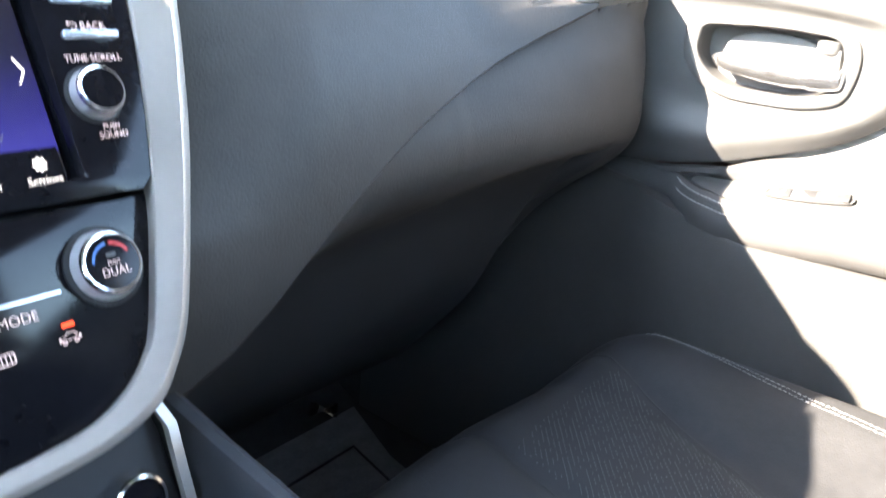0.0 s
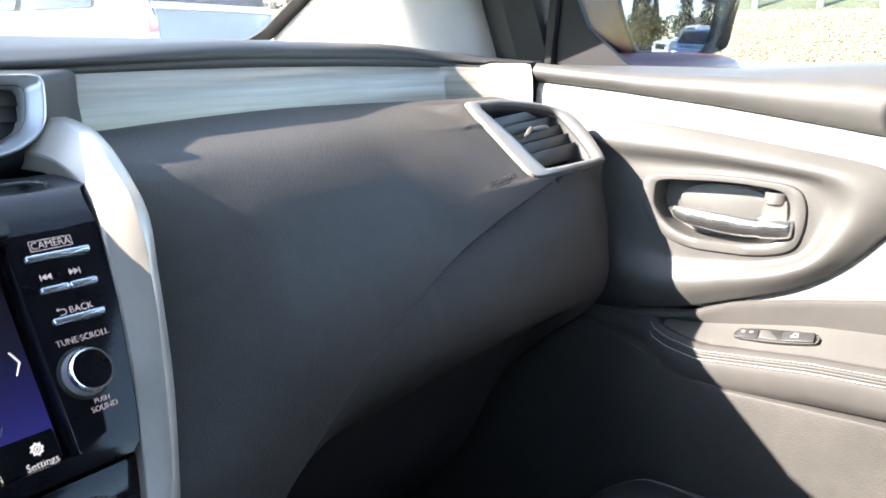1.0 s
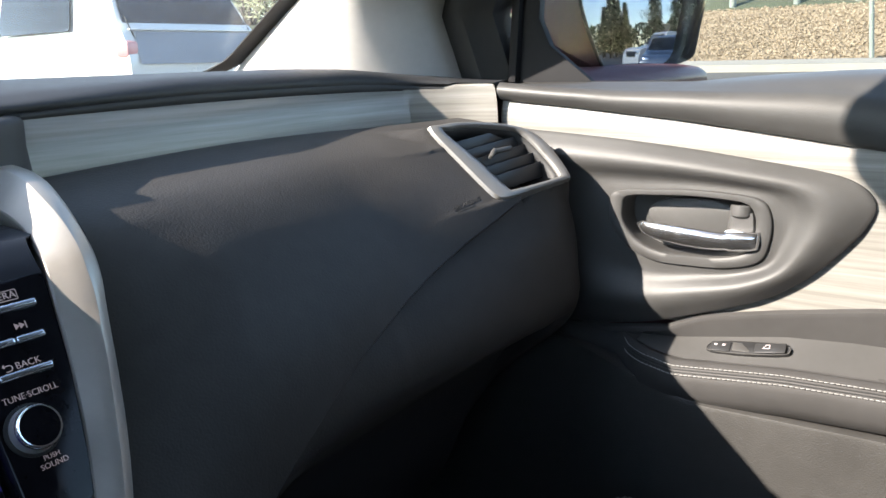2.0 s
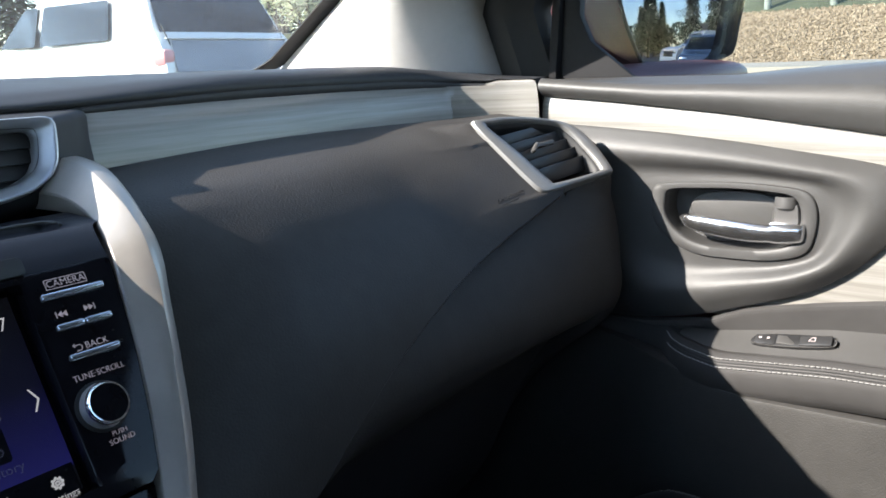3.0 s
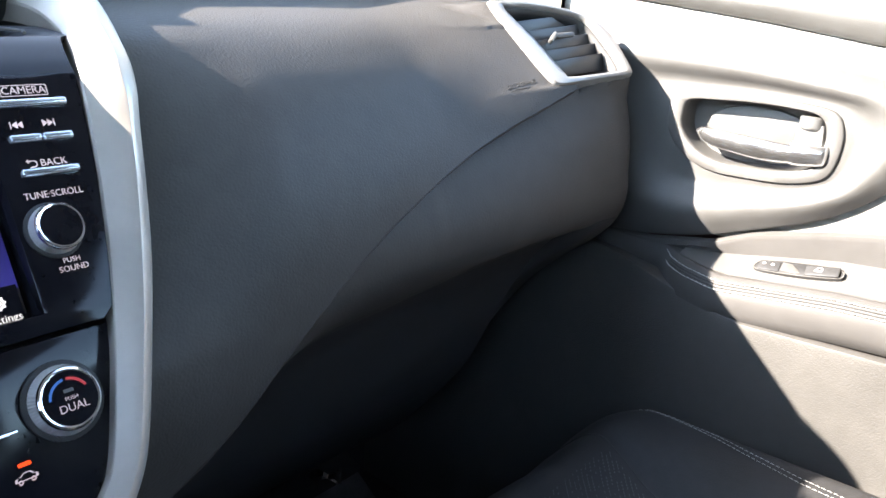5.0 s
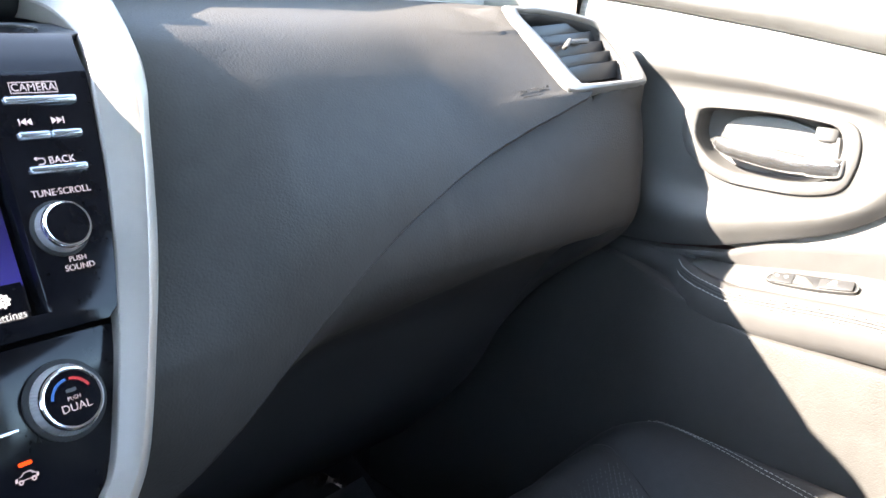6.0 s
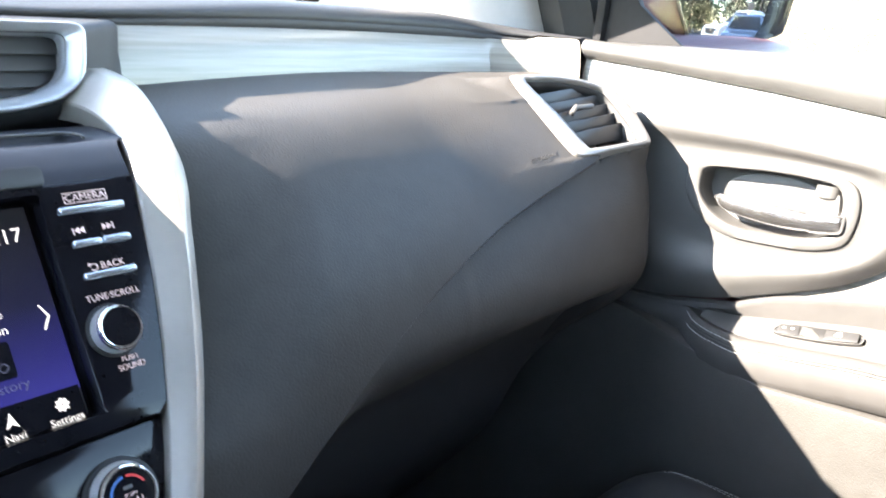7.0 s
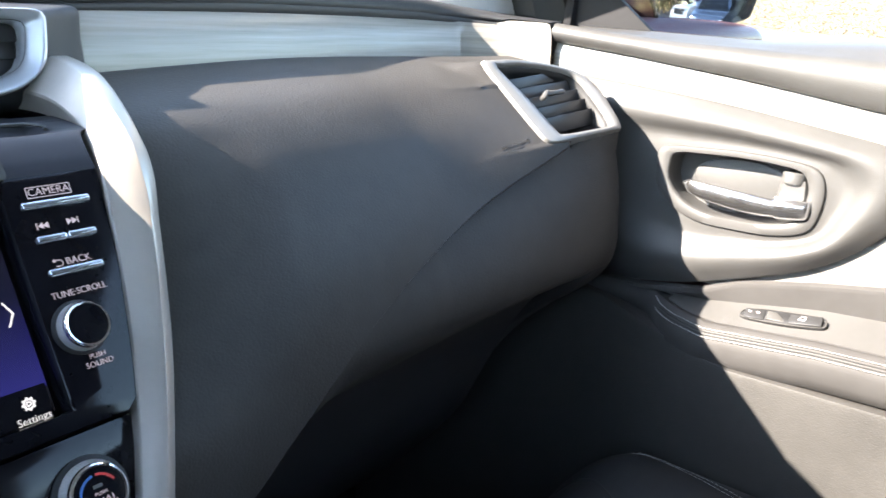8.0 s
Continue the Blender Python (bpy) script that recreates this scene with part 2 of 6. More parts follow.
def part(name, bm, mat, parent=None, label="", smooth=38):
    bmesh.ops.recalc_face_normals(bm, faces=bm.faces)
    if smooth:
        crease(bm, smooth)
    me = bpy.data.meshes.new(name)
    bm.to_mesh(me)
    bm.free()
    me.materials.append(mat)
    ob = new(name, me)
    if parent is not None:
        ob.parent = parent
        base = Vector(parent.location) if parent.parent is None else Vector(parent.location) + Vector(parent.parent.location)
        ob.matrix_parent_inverse = Matrix.Translation(-base) if parent.type == "EMPTY" else Matrix()
    return tagged(ob, label)


def spline(pts, n=6, closed=False):
    """A smooth curve through the points."""
    pts = [Vector(p) for p in pts]
    k, out = len(pts), []
    for i in range(k if closed else k - 1):
        a, b, c, d = (pts[j % k] if closed else pts[max(0, min(k - 1, j))] for j in (i - 1, i, i + 1, i + 2))
        for s in range(n):
            t = s / n
            out.append(0.5 * ((2 * b) + (c - a) * t + (2 * a - 5 * b + 4 * c - d) * t * t + (3 * b - a - 3 * c + d) * t**3))
    if not closed:
        out.append(pts[-1].copy())
    return out


def resample(pts, n, closed=False):
    pts = [Vector(p) for p in pts] + ([Vector(pts[0])] if closed else [])
    d = [0.0]
    for a, b in zip(pts, pts[1:]):
        d.append(d[-1] + (b - a).length)
    out, j = [], 0
    for i in range(n):
        s = d[-1] * i / (n if closed else n - 1)
        while j < len(d) - 2 and d[j + 1] < s:
            j += 1
        f = (s - d[j]) / max(1e-9, d[j + 1] - d[j])
        out.append(pts[j].lerp(pts[j + 1], min(1, max(0, f))))
    return out


def ramp(x, *pairs):
    """Smooth value of a table at x."""
    if x <= pairs[0][0]:
        return pairs[0][1]
    for (a, p), (b, q) in zip(pairs, pairs[1:]):
        if x <= b:
            f = (x - a) / (b - a)
            return p + (q - p) * f
    return pairs[-1][1]


def loft(rows, around=False, ends=False, along=False, back=None):
    """A surface through rows of points. around: each row is a ring; along: the last row meets the first; back: where its rear face lies from its front."""
    bm = bmesh.new()
    n = len(rows[0])

    def sheet(vs):
        for a, b in list(zip(vs, vs[1:])) + ([(vs[-1], vs[0])] if along else []):
            for i in range(n if around else n - 1):
                j = (i + 1) % n
                bm.faces.new((a[i], a[j], b[j], b[i]))

    vs = [[bm.verts.new(p) for p in row] for row in rows]
    sheet(vs)
    if ends:
        bm.faces.new(vs[0][::-1])
        bm.faces.new(vs[-1])
    if back:
        k = Vector(back)
        ws_ = [[bm.verts.new(Vector(p) + k) for p in row] for row in rows]
        sheet(ws_)
        rim = [[v[0] for v in vs], [v[-1] for v in vs], vs[0], vs[-1]]
        rim2 = [[v[0] for v in ws_], [v[-1] for v in ws_], ws_[0], ws_[-1]]
        for r, q in zip(rim, rim2):
            for i in range(len(r) - 1):
                bm.faces.new((r[i], r[i + 1], q[i + 1], q[i]))
    return bm


def box(size, at=(0, 0, 0), bevel=0.0, m=None, segments=2):
    bm = bmesh.new()
    bmesh.ops.create_cube(bm, size=1, matrix=Matrix.Diagonal((*size, 1)))
    if bevel:
        bmesh.ops.bevel(bm, geom=bm.edges[:], offset=bevel, segments=segments, affect="EDGES", profile=0.5)
    bmesh.ops.transform(bm, matrix=(m or Matrix()) @ Matrix.Translation(at) if m else Matrix.Translation(at), verts=bm.verts[:])
    return bm


def plate(outline, frame_m, thick, bevel=0.0, segments=2):
    """A plate with the given outline (u, v), its front face at height 0 of the frame, its back at -thick."""
    bm = bmesh.new()
    f = bm.faces.new([bm.verts.new((u, v, 0)) for u, v in outline])
    front = [f]
    r = bmesh.ops.extrude_face_region(bm, geom=[f])
    bmesh.ops.translate(bm, verts=[v for v in r["geom"] if isinstance(v, bmesh.types.BMVert)], vec=(0, 0, -thick))
    if bevel:
        bmesh.ops.recalc_face_normals(bm, faces=bm.faces)
        es = [e for e in bm.edges if abs(e.verts[0].co.z) < 1e-7 and abs(e.verts[1].co.z) < 1e-7 and len(e.link_faces) == 2]
        bmesh.ops.bevel(bm, geom=es, offset=bevel, segments=segments, affect="EDGES", profile=0.5)
    bmesh.ops.transform(bm, matrix=frame_m, verts=bm.verts[:])
    return bm


def lathe(profile, frame_m, n=40, knurl=0.0):
    """A turned body: profile of (radius, height) about the frame's third axis."""
    rows = []
    for i in range(n):
        a = 2 * math.pi * i / n
        k = 1 - knurl * (i % 2)
        rows.append([frame_m @ Vector((r * k * math.cos(a), r * k * math.sin(a), h)) for r, h in profile])
    return loft(rows, along=True)


def join(*bms):
    out = bmesh.new()
    for b in bms:
        me = bpy.data.meshes.new("piece")
        b.to_mesh(me)
        out.from_mesh(me)
        b.free()
        bpy.data.meshes.remove(me)
    return out


def tube(path, radius, n=8, ends=True):
    """A round rod along a path."""
    path = [Vector(p) for p in path]
    rows = []
    for i, p in enumerate(path):
        d = (path[min(i + 1, len(path) - 1)] - path[max(i - 1, 0)]).normalized()
        a = d.cross(Vector((0, 0, 1)) if abs(d.z) < 0.9 else Vector((1, 0, 0))).normalized()
        b = d.cross(a)
        r = radius(i / (len(path) - 1)) if callable(radius) else radius
        rows.append([p + a * r * math.cos(2 * math.pi * k / n) + b * r * math.sin(2 * math.pi * k / n) for k in range(n)])
    return loft(rows, around=True, ends=ends)


def rounded(w, h, r, n=5):
    """A rounded rectangle about the origin."""
    out = []
    for cx, cy, a0 in ((w / 2 - r, h / 2 - r, 0), (-w / 2 + r, h / 2 - r, 90), (-w / 2 + r, -h / 2 + r, 180), (w / 2 - r, -h / 2 + r, 270)):
        for i in range(n + 1):
            a = radians(a0 + 90 * i / n)
            out.append((cx + r * math.cos(a), cy + r * math.sin(a)))
    return out


def axes(origin, right, up):
    """A frame with its first axis to the right, its second up and its third out of the surface."""
    r, u = Vector(right).normalized(), Vector(up).normalized()
    o = r.cross(u).normalized()
    u = o.cross(r)
    m = Matrix((r, u, o)).transposed().to_4x4()
    m.translation = origin
    return m


def lettering(body, size, frame_m, thick=0.00015, align="CENTER", wide=1.0):
    """Raised print of the built-in font as a mesh."""
    cu = bpy.data.curves.new("print", "FONT")
    cu.body, cu.size, cu.extrude, cu.align_x, cu.align_y = body, size, thick, align, "CENTER"
    cu.resolution_u, cu.offset = 3, -0.010 * size
    ob = bpy.data.objects.new("print", cu)
    scene.collection.objects.link(ob)
    me = bpy.data.meshes.new_from_object(ob.evaluated_get(bpy.context.evaluated_depsgraph_get()))
    bpy.data.objects.remove(ob)
    bm = bmesh.new()
    bm.from_mesh(me)
    bpy.data.meshes.remove(me)
    bmesh.ops.transform(bm, matrix=frame_m @ Matrix.Diagonal((wide, 1, 1, 1)), verts=bm.verts[:])
    return bm


def stitches(path, length, gap, width, lift):
    """Short raised threads along a path."""
    path = [Vector(p) for p in path]
    total = sum((b - a).length for a, b in zip(path, path[1:]))
    n = int(total / (length + gap))
    pts = resample(path, n * 2 + 1)
    bms = []
    for i in range(n):
        a, b = pts[2 * i], pts[2 * i].lerp(pts[2 * i + 1], 2 * length / (length + gap))
        mid = (a + b) / 2 + Vector(lift)
        bms.append(tube([a, mid, b], width, 5))
    return join(*bms)


# ================= dashboard =================
# the strip's line in plan, from the driver's side to the door
STRIP_PLAN = spline([(-0.75, 0.77, 0), (-0.3, 0.782, 0), (0.18, 0.785, 0), (0.45, 0.794, 0), (0.60, 0.792, 0), (0.665, 0.778, 0), (0.703, 0.738, 0), (0.719, 0.694, 0)], 8)
PROFILE = resample(spline([(0, 0.774, 1.187), (0, 0.748, 1.181), (0, 0.703, 1.165), (0, 0.670, 1.142), (0, 0.643, 1.113), (0, 0.609, 1.06), (0, 0.593, 1.005), (0, 0.590, 0.955), (0, 0.597, 0.91), (0, 0.610, 0.87)], 8), 120)
SEAM_AT = ((0.10, 0.862), (0.16, 0.886), (0.20, 0.914), (0.2148, 0.927), (0.2365, 0.949), (0.261, 0.970), (0.2822, 0.9862), (0.3044, 1.0003), (0.3286, 1.0145), (0.3614, 1.0308), (0.3974, 1.0452), (0.437, 1.0595), (0.4785, 1.0715), (0.5178, 1.0805), (0.551, 1.0872), (0.5924, 1.0945), (0.615, 1.100), (0.64, 1.122), (0.70, 1.146))
SEAM = [(p.x, p.y) for p in spline([(x, z, 0) for x, z in SEAM_AT], 4)]
GLOVE = ((0.20, 0.906), (0.238, 0.906), (0.2707, 0.918), (0.301, 0.929), (0.336, 0.941), (0.3826, 0.9515), (0.41, 0.959), (0.4567, 0.971), (0.4909, 0.9785), (0.5279, 0.984), (0.5688, 0.9877), (0.5958, 0.990), (0.619, 0.9903), (0.65, 0.990), (0.70, 0.988))


def bulged(x, y, z, inward=0.0):
    """The dashboard's skin swells towards the side vent."""
    h = min(1, max(0, (1.08 - z) / 0.09))
    g = min(1, max(0, (x - 0.44 + 0.14 * h) / (0.24 + 0.12 * h)))
    b = 0.056 * g * g * (3 - 2 * g)
    f = min(1, max(0, (z - 1.03) / 0.08))
    up = 0.5 * f * min(1, max(0, (1.189 - z) / 0.05))
    end = max(0, x - 0.664) / 0.034
    # beside the surround the rear edge of the pad lies a little lower
    low = 0.009 * max(0, 1 - (x - 0.20) / 0.22) ** 1.5 * min(1, max(0, (y - 0.70) / 0.06))
    return Vector((x, y - b * (0.6 + 0.15 * f) + inward + 0.010 * end * end * (1 - f), z + up * b - low))


def cut(z_top, z_low):
    """The stretch of the profile between two heights."""
    out = []
    for a, b in zip(PROFILE, PROFILE[1:]):
        for z in (z_top, z_low):
            if (a.z - z) * (b.z - z) < 0:
                out.append(a.lerp(b, (a.z - z) / (a.z - b.z)))
        if z_low <= b.z <= z_top:
            out.append(b)
    return sorted(out, key=lambda p: -p.z)


def left_edge(z):
    return ramp(z, (0.87, 0.08), (0.916, 0.075), (0.924, 0.103), (0.938, 0.122), (0.958, 0.1375), (1.005, 0.1585), (1.05, 0.1755), (1.109, 0.1915), (1.142, 0.199), (1.16, 0.203), (1.187, 0.206))


def column(u, z):
    """Where a line up the pad stands: at the surround for u = 0, at the door for u = 1."""
    return 0.16 + 0.538 * u + (left_edge(z) - 0.16) * (1 - u) ** 7


VENT = axes((0.633, 0.6348, 1.1607), (0.93, -0.367, 0), (0.30, 0.65, 0.70))
V_OUT = resample(spline([(-0.0702, 0.0354, 0), (-0.0606, 0.0406, 0), (-0.0254, 0.042, 0), (0.0145, 0.0368, 0), (0.0487, 0.0248, 0), (0.065, 0.0016, 0), (0.0693, -0.0398, 0), (0.0608, -0.046, 0), (0.0224, -0.0517, 0), (-0.0259, -0.0585, 0), (-0.0349, -0.0563, 0), (-0.0407, -0.0489, 0), (-0.0549, -0.011, 0)], 8, True), 96, True)
V_IN = resample(spline([(-0.0541, 0.0318, 0), (-0.0446, 0.035, 0), (-0.0252, 0.0363, 0), (0.0117, 0.0319, 0), (0.0394, 0.0212, 0), (0.0518, -0.0115, 0), (0.0551, -0.0369, 0), (0.048, -0.0417, 0), (-0.0105, -0.0488, 0), (-0.017, -0.0439, 0), (-0.0325, -0.0084, 0)], 8, True), 96, True)


V_MID = [o.lerp(c, 0.55) for o, c in zip(V_OUT, V_IN)]


def within(pts, u, v):
    """Whether (u, v) lies inside an outline."""
    odd = False
    for p, q in zip(pts, pts[1:] + pts[:1]):
        if (p.y > v) != (q.y > v) and u < p.x + (q.x - p.x) * (v - p.y) / (q.y - p.y):
            odd = not odd
    return odd


VENT_INV = VENT.inverted()
CORNER = VENT @ Vector((-0.006, -0.056, 0))


def seated(p, sink=0.0):
    """The skin rises or dips to the side vent's frame and runs under it."""
    q = VENT_INV @ p
    d = min((Vector((q.x, q.y)) - c.to_2d()).length for c in V_OUT)
    low = min(1, max(0, (-0.005 - q.y) / 0.03)) * min(1, max(0, (q.x + 0.018) / 0.035))
    if within(V_OUT, q.x, q.y):
        under = -0.0018 - min(0.012, 2.0 * max(0, d - 0.0045))
        edge = min(1, max(0, (0.010 - d) / 0.004)) * min(1, max(0, (0.01 - q.x) / 0.03))
        q.z = under + (min(q.z, under) - under) * (1 - max(low, edge))
    else:
        w = min(1, d / 0.10)
        if q.z > 0:
            q.z = q.z * w * w * (3 - 2 * w) - 0.0015 * (1 - w)
        else:
            q.z += (max(q.z, -0.0015 - 1.9 * d) - q.z) * low
            near = min(1, max(0, (0.0 - q.x) / 0.04)) * min(1, max(0, (0.062 - q.y) / 0.02)) * max(0, 1 - (d / 0.085) ** 2) ** 2
            q.z += (max(q.z, -0.0015 - 0.5 * d) - q.z) * near * (1 - low)
    q.z -= sink
    q = VENT @ q
    q.x = min(q.x, 0.699)
    return q


dashboard = thing("dashboard", "black grained leather car dashboard with a pale veneer strip", "dashboard", (0.35, 0.8, 0.85))

rows = []
for i in range(110):
    u = i / 109
    zl = 1.16
    while zl > 0.872 and ramp(column(u, zl), *SEAM) < zl:
        zl -= 0.0005
    row = []
    for p in [PROFILE[0]] + cut(1.1869, zl):
        x = column(u, p.z)
        # the skin falls back to meet the silver surround
        near = max(0, 1 - (x - left_edge(p.z)) / 0.09) ** 1.5
        dip = max(0, 0.643 + 0.55 * (p.z - 1.092) + 0.007 - p.y) * near if p.z < 1.16 else 0
        row.append(bulged(x, p.y + dip, p.z))
    plain = resample(row, 72)
    row = [seated(p) for p in plain] if u > 0.6 else plain
    e = row[-1]
    row += [e + Vector((0, 0.0018, -0.0028)), e + Vector((0, 0.0055, -0.0048)), e + Vector((0, 0.011, -0.0050)), e + Vector((0, 0.03, 0.002))]
    rows.append(row)
PAD_ROWS = [r[:72] for r in rows]
side = []
for p in plain:
    q = VENT_INV @ p
    q.z = min(q.z, -0.008)
    q = VENT @ q
    q.x = min(q.x, 0.699)
    side.append(q)
side += rows[-1][-4:]
rows.append([p + Vector((0.002, 0.012, -0.002)) for p in side])
rows.append([p + Vector((0.003, 0.10, 0)) for p in side])
pad_bm = loft(rows, back=(0, 0.006, -0.003))
gone = []
for f in pad_bm.faces:
    q = VENT_INV @ f.calc_center_median()
    if -0.07 < q.z < 0.04 and all(within(V_MID, c.x, c.y) for c in (VENT_INV @ v.co for v in f.verts)):
        gone.append(f)
bmesh.ops.delete(pad_bm, geom=gone, context="FACES")
part("upper_pad", pad_bm, LEATHER, dashboard, "padded black grained leather upper dash")

rows, KNEE_FOOT = [], []
for i in range(80):
    x = 0.20 + (0.697 - 0.20) * i / 79
    zs = ramp(x, *SEAM)
    zt, zb = zs + ramp(x, (0.30, 0.013), (0.40, 0.005)), min(ramp(x, *GLOVE), zs + 0.001)
    row = []
    for p in resample(cut(max(zt, zb + 0.004), zb), 36):
        # the panel's lower edge rolls softly under
        low = max(0, 1 - (p.z - zb) / min(ramp(x, (0.35, 0.95), (0.50, 0.7)) * (zt - zb), ramp(x, (0.30, 0.080), (0.40, 0.070), (0.50, 0.050), (0.62, 0.045))))
        # sunk at the seam, it swells out below
        g = min(1, max(0, (zt - p.z) / 0.07))
        row.append(bulged(x, p.y, p.z, ramp(x, (0.22, 0.008), (0.40, 0.009), (0.55, 0.008), (0.60, 0.004)) * (1 - 0.75 * g * (2 - g)) + low * low * ramp(x, (0.30, 0.050), (0.40, 0.033), (0.50, 0.018), (0.60, 0.013), (0.69, 0.010))))
    row = [seated(p, 0.0015 + 0.006 * max(0, 1 - (p - CORNER).length / 0.055)) if x > 0.42 else p for p in row]
    e = row[-1]
    if x > 0.615:
        KNEE_FOOT.append(e)
    row += [e + Vector((0, 0.003, -0.0035)), e + Vector((0, 0.008, -0.008)), e + Vector((0, 0.03, -0.010))]
    rows.append(row)
rows.append([p + Vector((0.004, 0.10, 0)) for p in rows[-1]])
knee_bm = loft(rows, back=(0, 0.006, 0))
gone = []
for f in knee_bm.faces:
    q = VENT_INV @ f.calc_center_median()
    if -0.07 < q.z < 0.04 and all(within(V_MID, c.x, c.y) for c in (VENT_INV @ v.co for v in f.verts)):
        gone.append(f)
bmesh.ops.delete(knee_bm, geom=gone, context="FACES")
part("knee_panel", knee_bm, LEATHER, dashboard, "dark moulded knee panel")

# the dash's end runs on down beside the glove box
rows = []
for e in KNEE_FOOT:
    side_in = 0.02 * max(0, 1 - (e.x - KNEE_FOOT[0].x) / 0.02) ** 2
    rows.append(spline([e + Vector((0.0005, side_in + dy, dz)) for dy, dz in ((0.002, 0.004), (0.001, -0.001), (0.010, -0.016), (0.030, -0.036), (0.062, -0.062), (0.105, -0.105), (0.15, -0.17), (0.21, -0.27))], 4))
rows.append([p + Vector((0.002, 0.10, 0)) for p in rows[-1]])
part("end_panel", loft(rows, back=(0, 0.006, 0)), SOFT, dashboard, "dark moulded end of the dash")
rows = []
for i in range(20):
    x = 0.10 + 0.525 * i / 19
    top = bulged(x, 0.593, ramp(x, *GLOVE), ramp(x, (0.30, 0.060), (0.40, 0.043), (0.50, 0.027), (0.60, 0.0215)))
    b = top.y
    rows.append([Vector((x, y, z)) for y, z in ((b + 0.004, top.z + 0.002), (b + 0.007, top.z - 0.005), (b + 0.019, top.z - 0.017), (b + 0.042, top.z - 0.040), (b + 0.070, top.z - 0.078), (b + 0.10, top.z - 0.14), (b + 0.14, top.z - 0.22), (b + 0.23, top.z - 0.33))])
part("glove_box", loft([spline(r, 4) for r in rows], back=(0, 0.006, 0.002)), SOFT, dashboard, "dark glove box lid below the knee panel")

# the veneer strip and the soft roll over it
def strip_rise(x):
    """Upper edge of the veneer: a little higher midway."""
    return 1.2225 + 0.0035 * max(0, 1 - ((x - 0.42) / 0.27) ** 2) + (0.003 if x > 0.7 else 0)


rows = []
for p in STRIP_PLAN:
    zt = strip_rise(p.x)
    zb = ramp(p.x, (0.18, 1.172), (0.42, 1.180), (0.5, 1.184), (0.72, 1.182))
    tilt = 0.012 if p.x < 0.66 else 0.004
    hz = zt - zb
    rows.append([Vector((p.x, p.y - tilt, zb)), Vector((p.x, p.y - tilt * 0.85, zb + 0.35 * hz)), Vector((p.x, p.y - tilt * 0.45, zb + 0.72 * hz)), Vector((p.x, p.y + 0.3 * tilt, zt - 0.0015)), Vector((p.x, p.y + 0.010, zt + 0.001))])
part("trim_strip", loft([spline(r, 3) for r in rows], back=(0.001, 0.004, 0)), WOOD, dashboard, "pale grey streaked veneer strip")

rows = []
k = len(STRIP_PLAN)
for i, p in enumerate(STRIP_PLAN):
    d = (STRIP_PLAN[min(i + 1, k - 1)] - STRIP_PLAN[max(i - 1, 0)]).normalized()
    o = Vector((-d.y, d.x, 0))
    f = min(1, max(0, (p.x - 0.58) / 0.135))
    top = 1.248 - 0.020 * f * f
    reach = 1 - f
    far = Vector((p.x * (1 + 0.04 * reach) + 0.10 * f * f, 1.40 - 0.15 * p.x * p.x - 0.47 * f * f, 1.226 - 0.002 * f))
    base = strip_rise(p.x)
    a = p + Vector((0, 0, base))
    rise = top - base
    # beside the centre vent the roll climbs more slowly
    sh = ramp(p.x, (0.20, 0.45), (0.38, 0.92))
    row = [a + o * 0.012, a + o * 0.003 + Vector((0, 0, 0.0015)), a + o * 0.001 + Vector((0, 0, rise * 0.5 * sh)), a + o * 0.011 + Vector((0, 0, rise * 0.88 * sh)), a + o * 0.035 + Vector((0, 0, rise * (sh + (1 - sh) * 0.35))), a + o * (0.06 + 0.05 * reach) + Vector((0, 0, rise)), far]
    rows.append(spline(row[:6], 4) + resample(row[5:], 8)[1:])
part("top_roll", loft(rows, back=(0, 0, -0.006)), SOFT, dashboard, "dark soft roll along the top of the dash")

# embossed airbag mark, laid on the pad's own surface
n_c, n_r = len(PAD_ROWS), len(PAD_ROWS[0])
skin = BVHTree.FromPolygons([p for r in PAD_ROWS for p in r], [(i * n_r + j, (i + 1) * n_r + j, (i + 1) * n_r + j + 1, i * n_r + j + 1) for i in range(n_c - 1) for j in range(n_r - 1)])
MARK_AT, MARK_OUT = Vector((0.5512, 0.6235, 1.1202)), Vector((-0.235, -0.694, 0.680)).normalized()
MARK_ALONG, MARK_UP = Vector((0.0345, -0.0065, 0.0050)).normalized(), Vector((0.0045, 0.0062, 0.0078)).normalized()
bm = join(lettering("SRS AIRBAG", 0.0070, Matrix()), *[box((0.0021, 0.0006, 0.0003), (-0.014 + 0.002 * k, -0.0048, 0), 0) for k in range(12)])
for v in bm.verts:
    at = MARK_AT + MARK_ALONG * v.co.x + MARK_UP * v.co.y
    hit = skin.ray_cast(at + MARK_OUT * 0.03, -MARK_OUT)[0] or at
    v.co = hit + MARK_OUT * (0.0004 if v.co.z > 0 else -0.0006)
part("airbag_mark", bm, LEATHER, dashboard, "small embossed lettering")

# ---- side vent ----
vent = part("side_vent", loft([[VENT @ (o.lerp(c, f) + Vector((0, 0, h))) for o, c in zip(V_OUT, V_IN)] for f, h in ((0.05, -0.024), (0, -0.008), (0, -0.001), (0.10, 0.0018), (0.4, 0.0030), (0.75, 0.0026), (0.94, 0.0010), (0.985, -0.0006), (1.0, -0.0030))], around=True), VENTSILVER, dashboard, "side air vent in a satin silver frame")
part("vent_throat", loft([[VENT @ (c * f + Vector((0, 0, h))) for c in V_IN] for f, h in ((1.0, -0.0028), (0.965, -0.0040), (0.925, -0.0085), (0.915, -0.014), (0.90, -0.050), (0.5, -0.052), (0.01, -0.052))], around=True), MATTE, vent, "black vent throat")


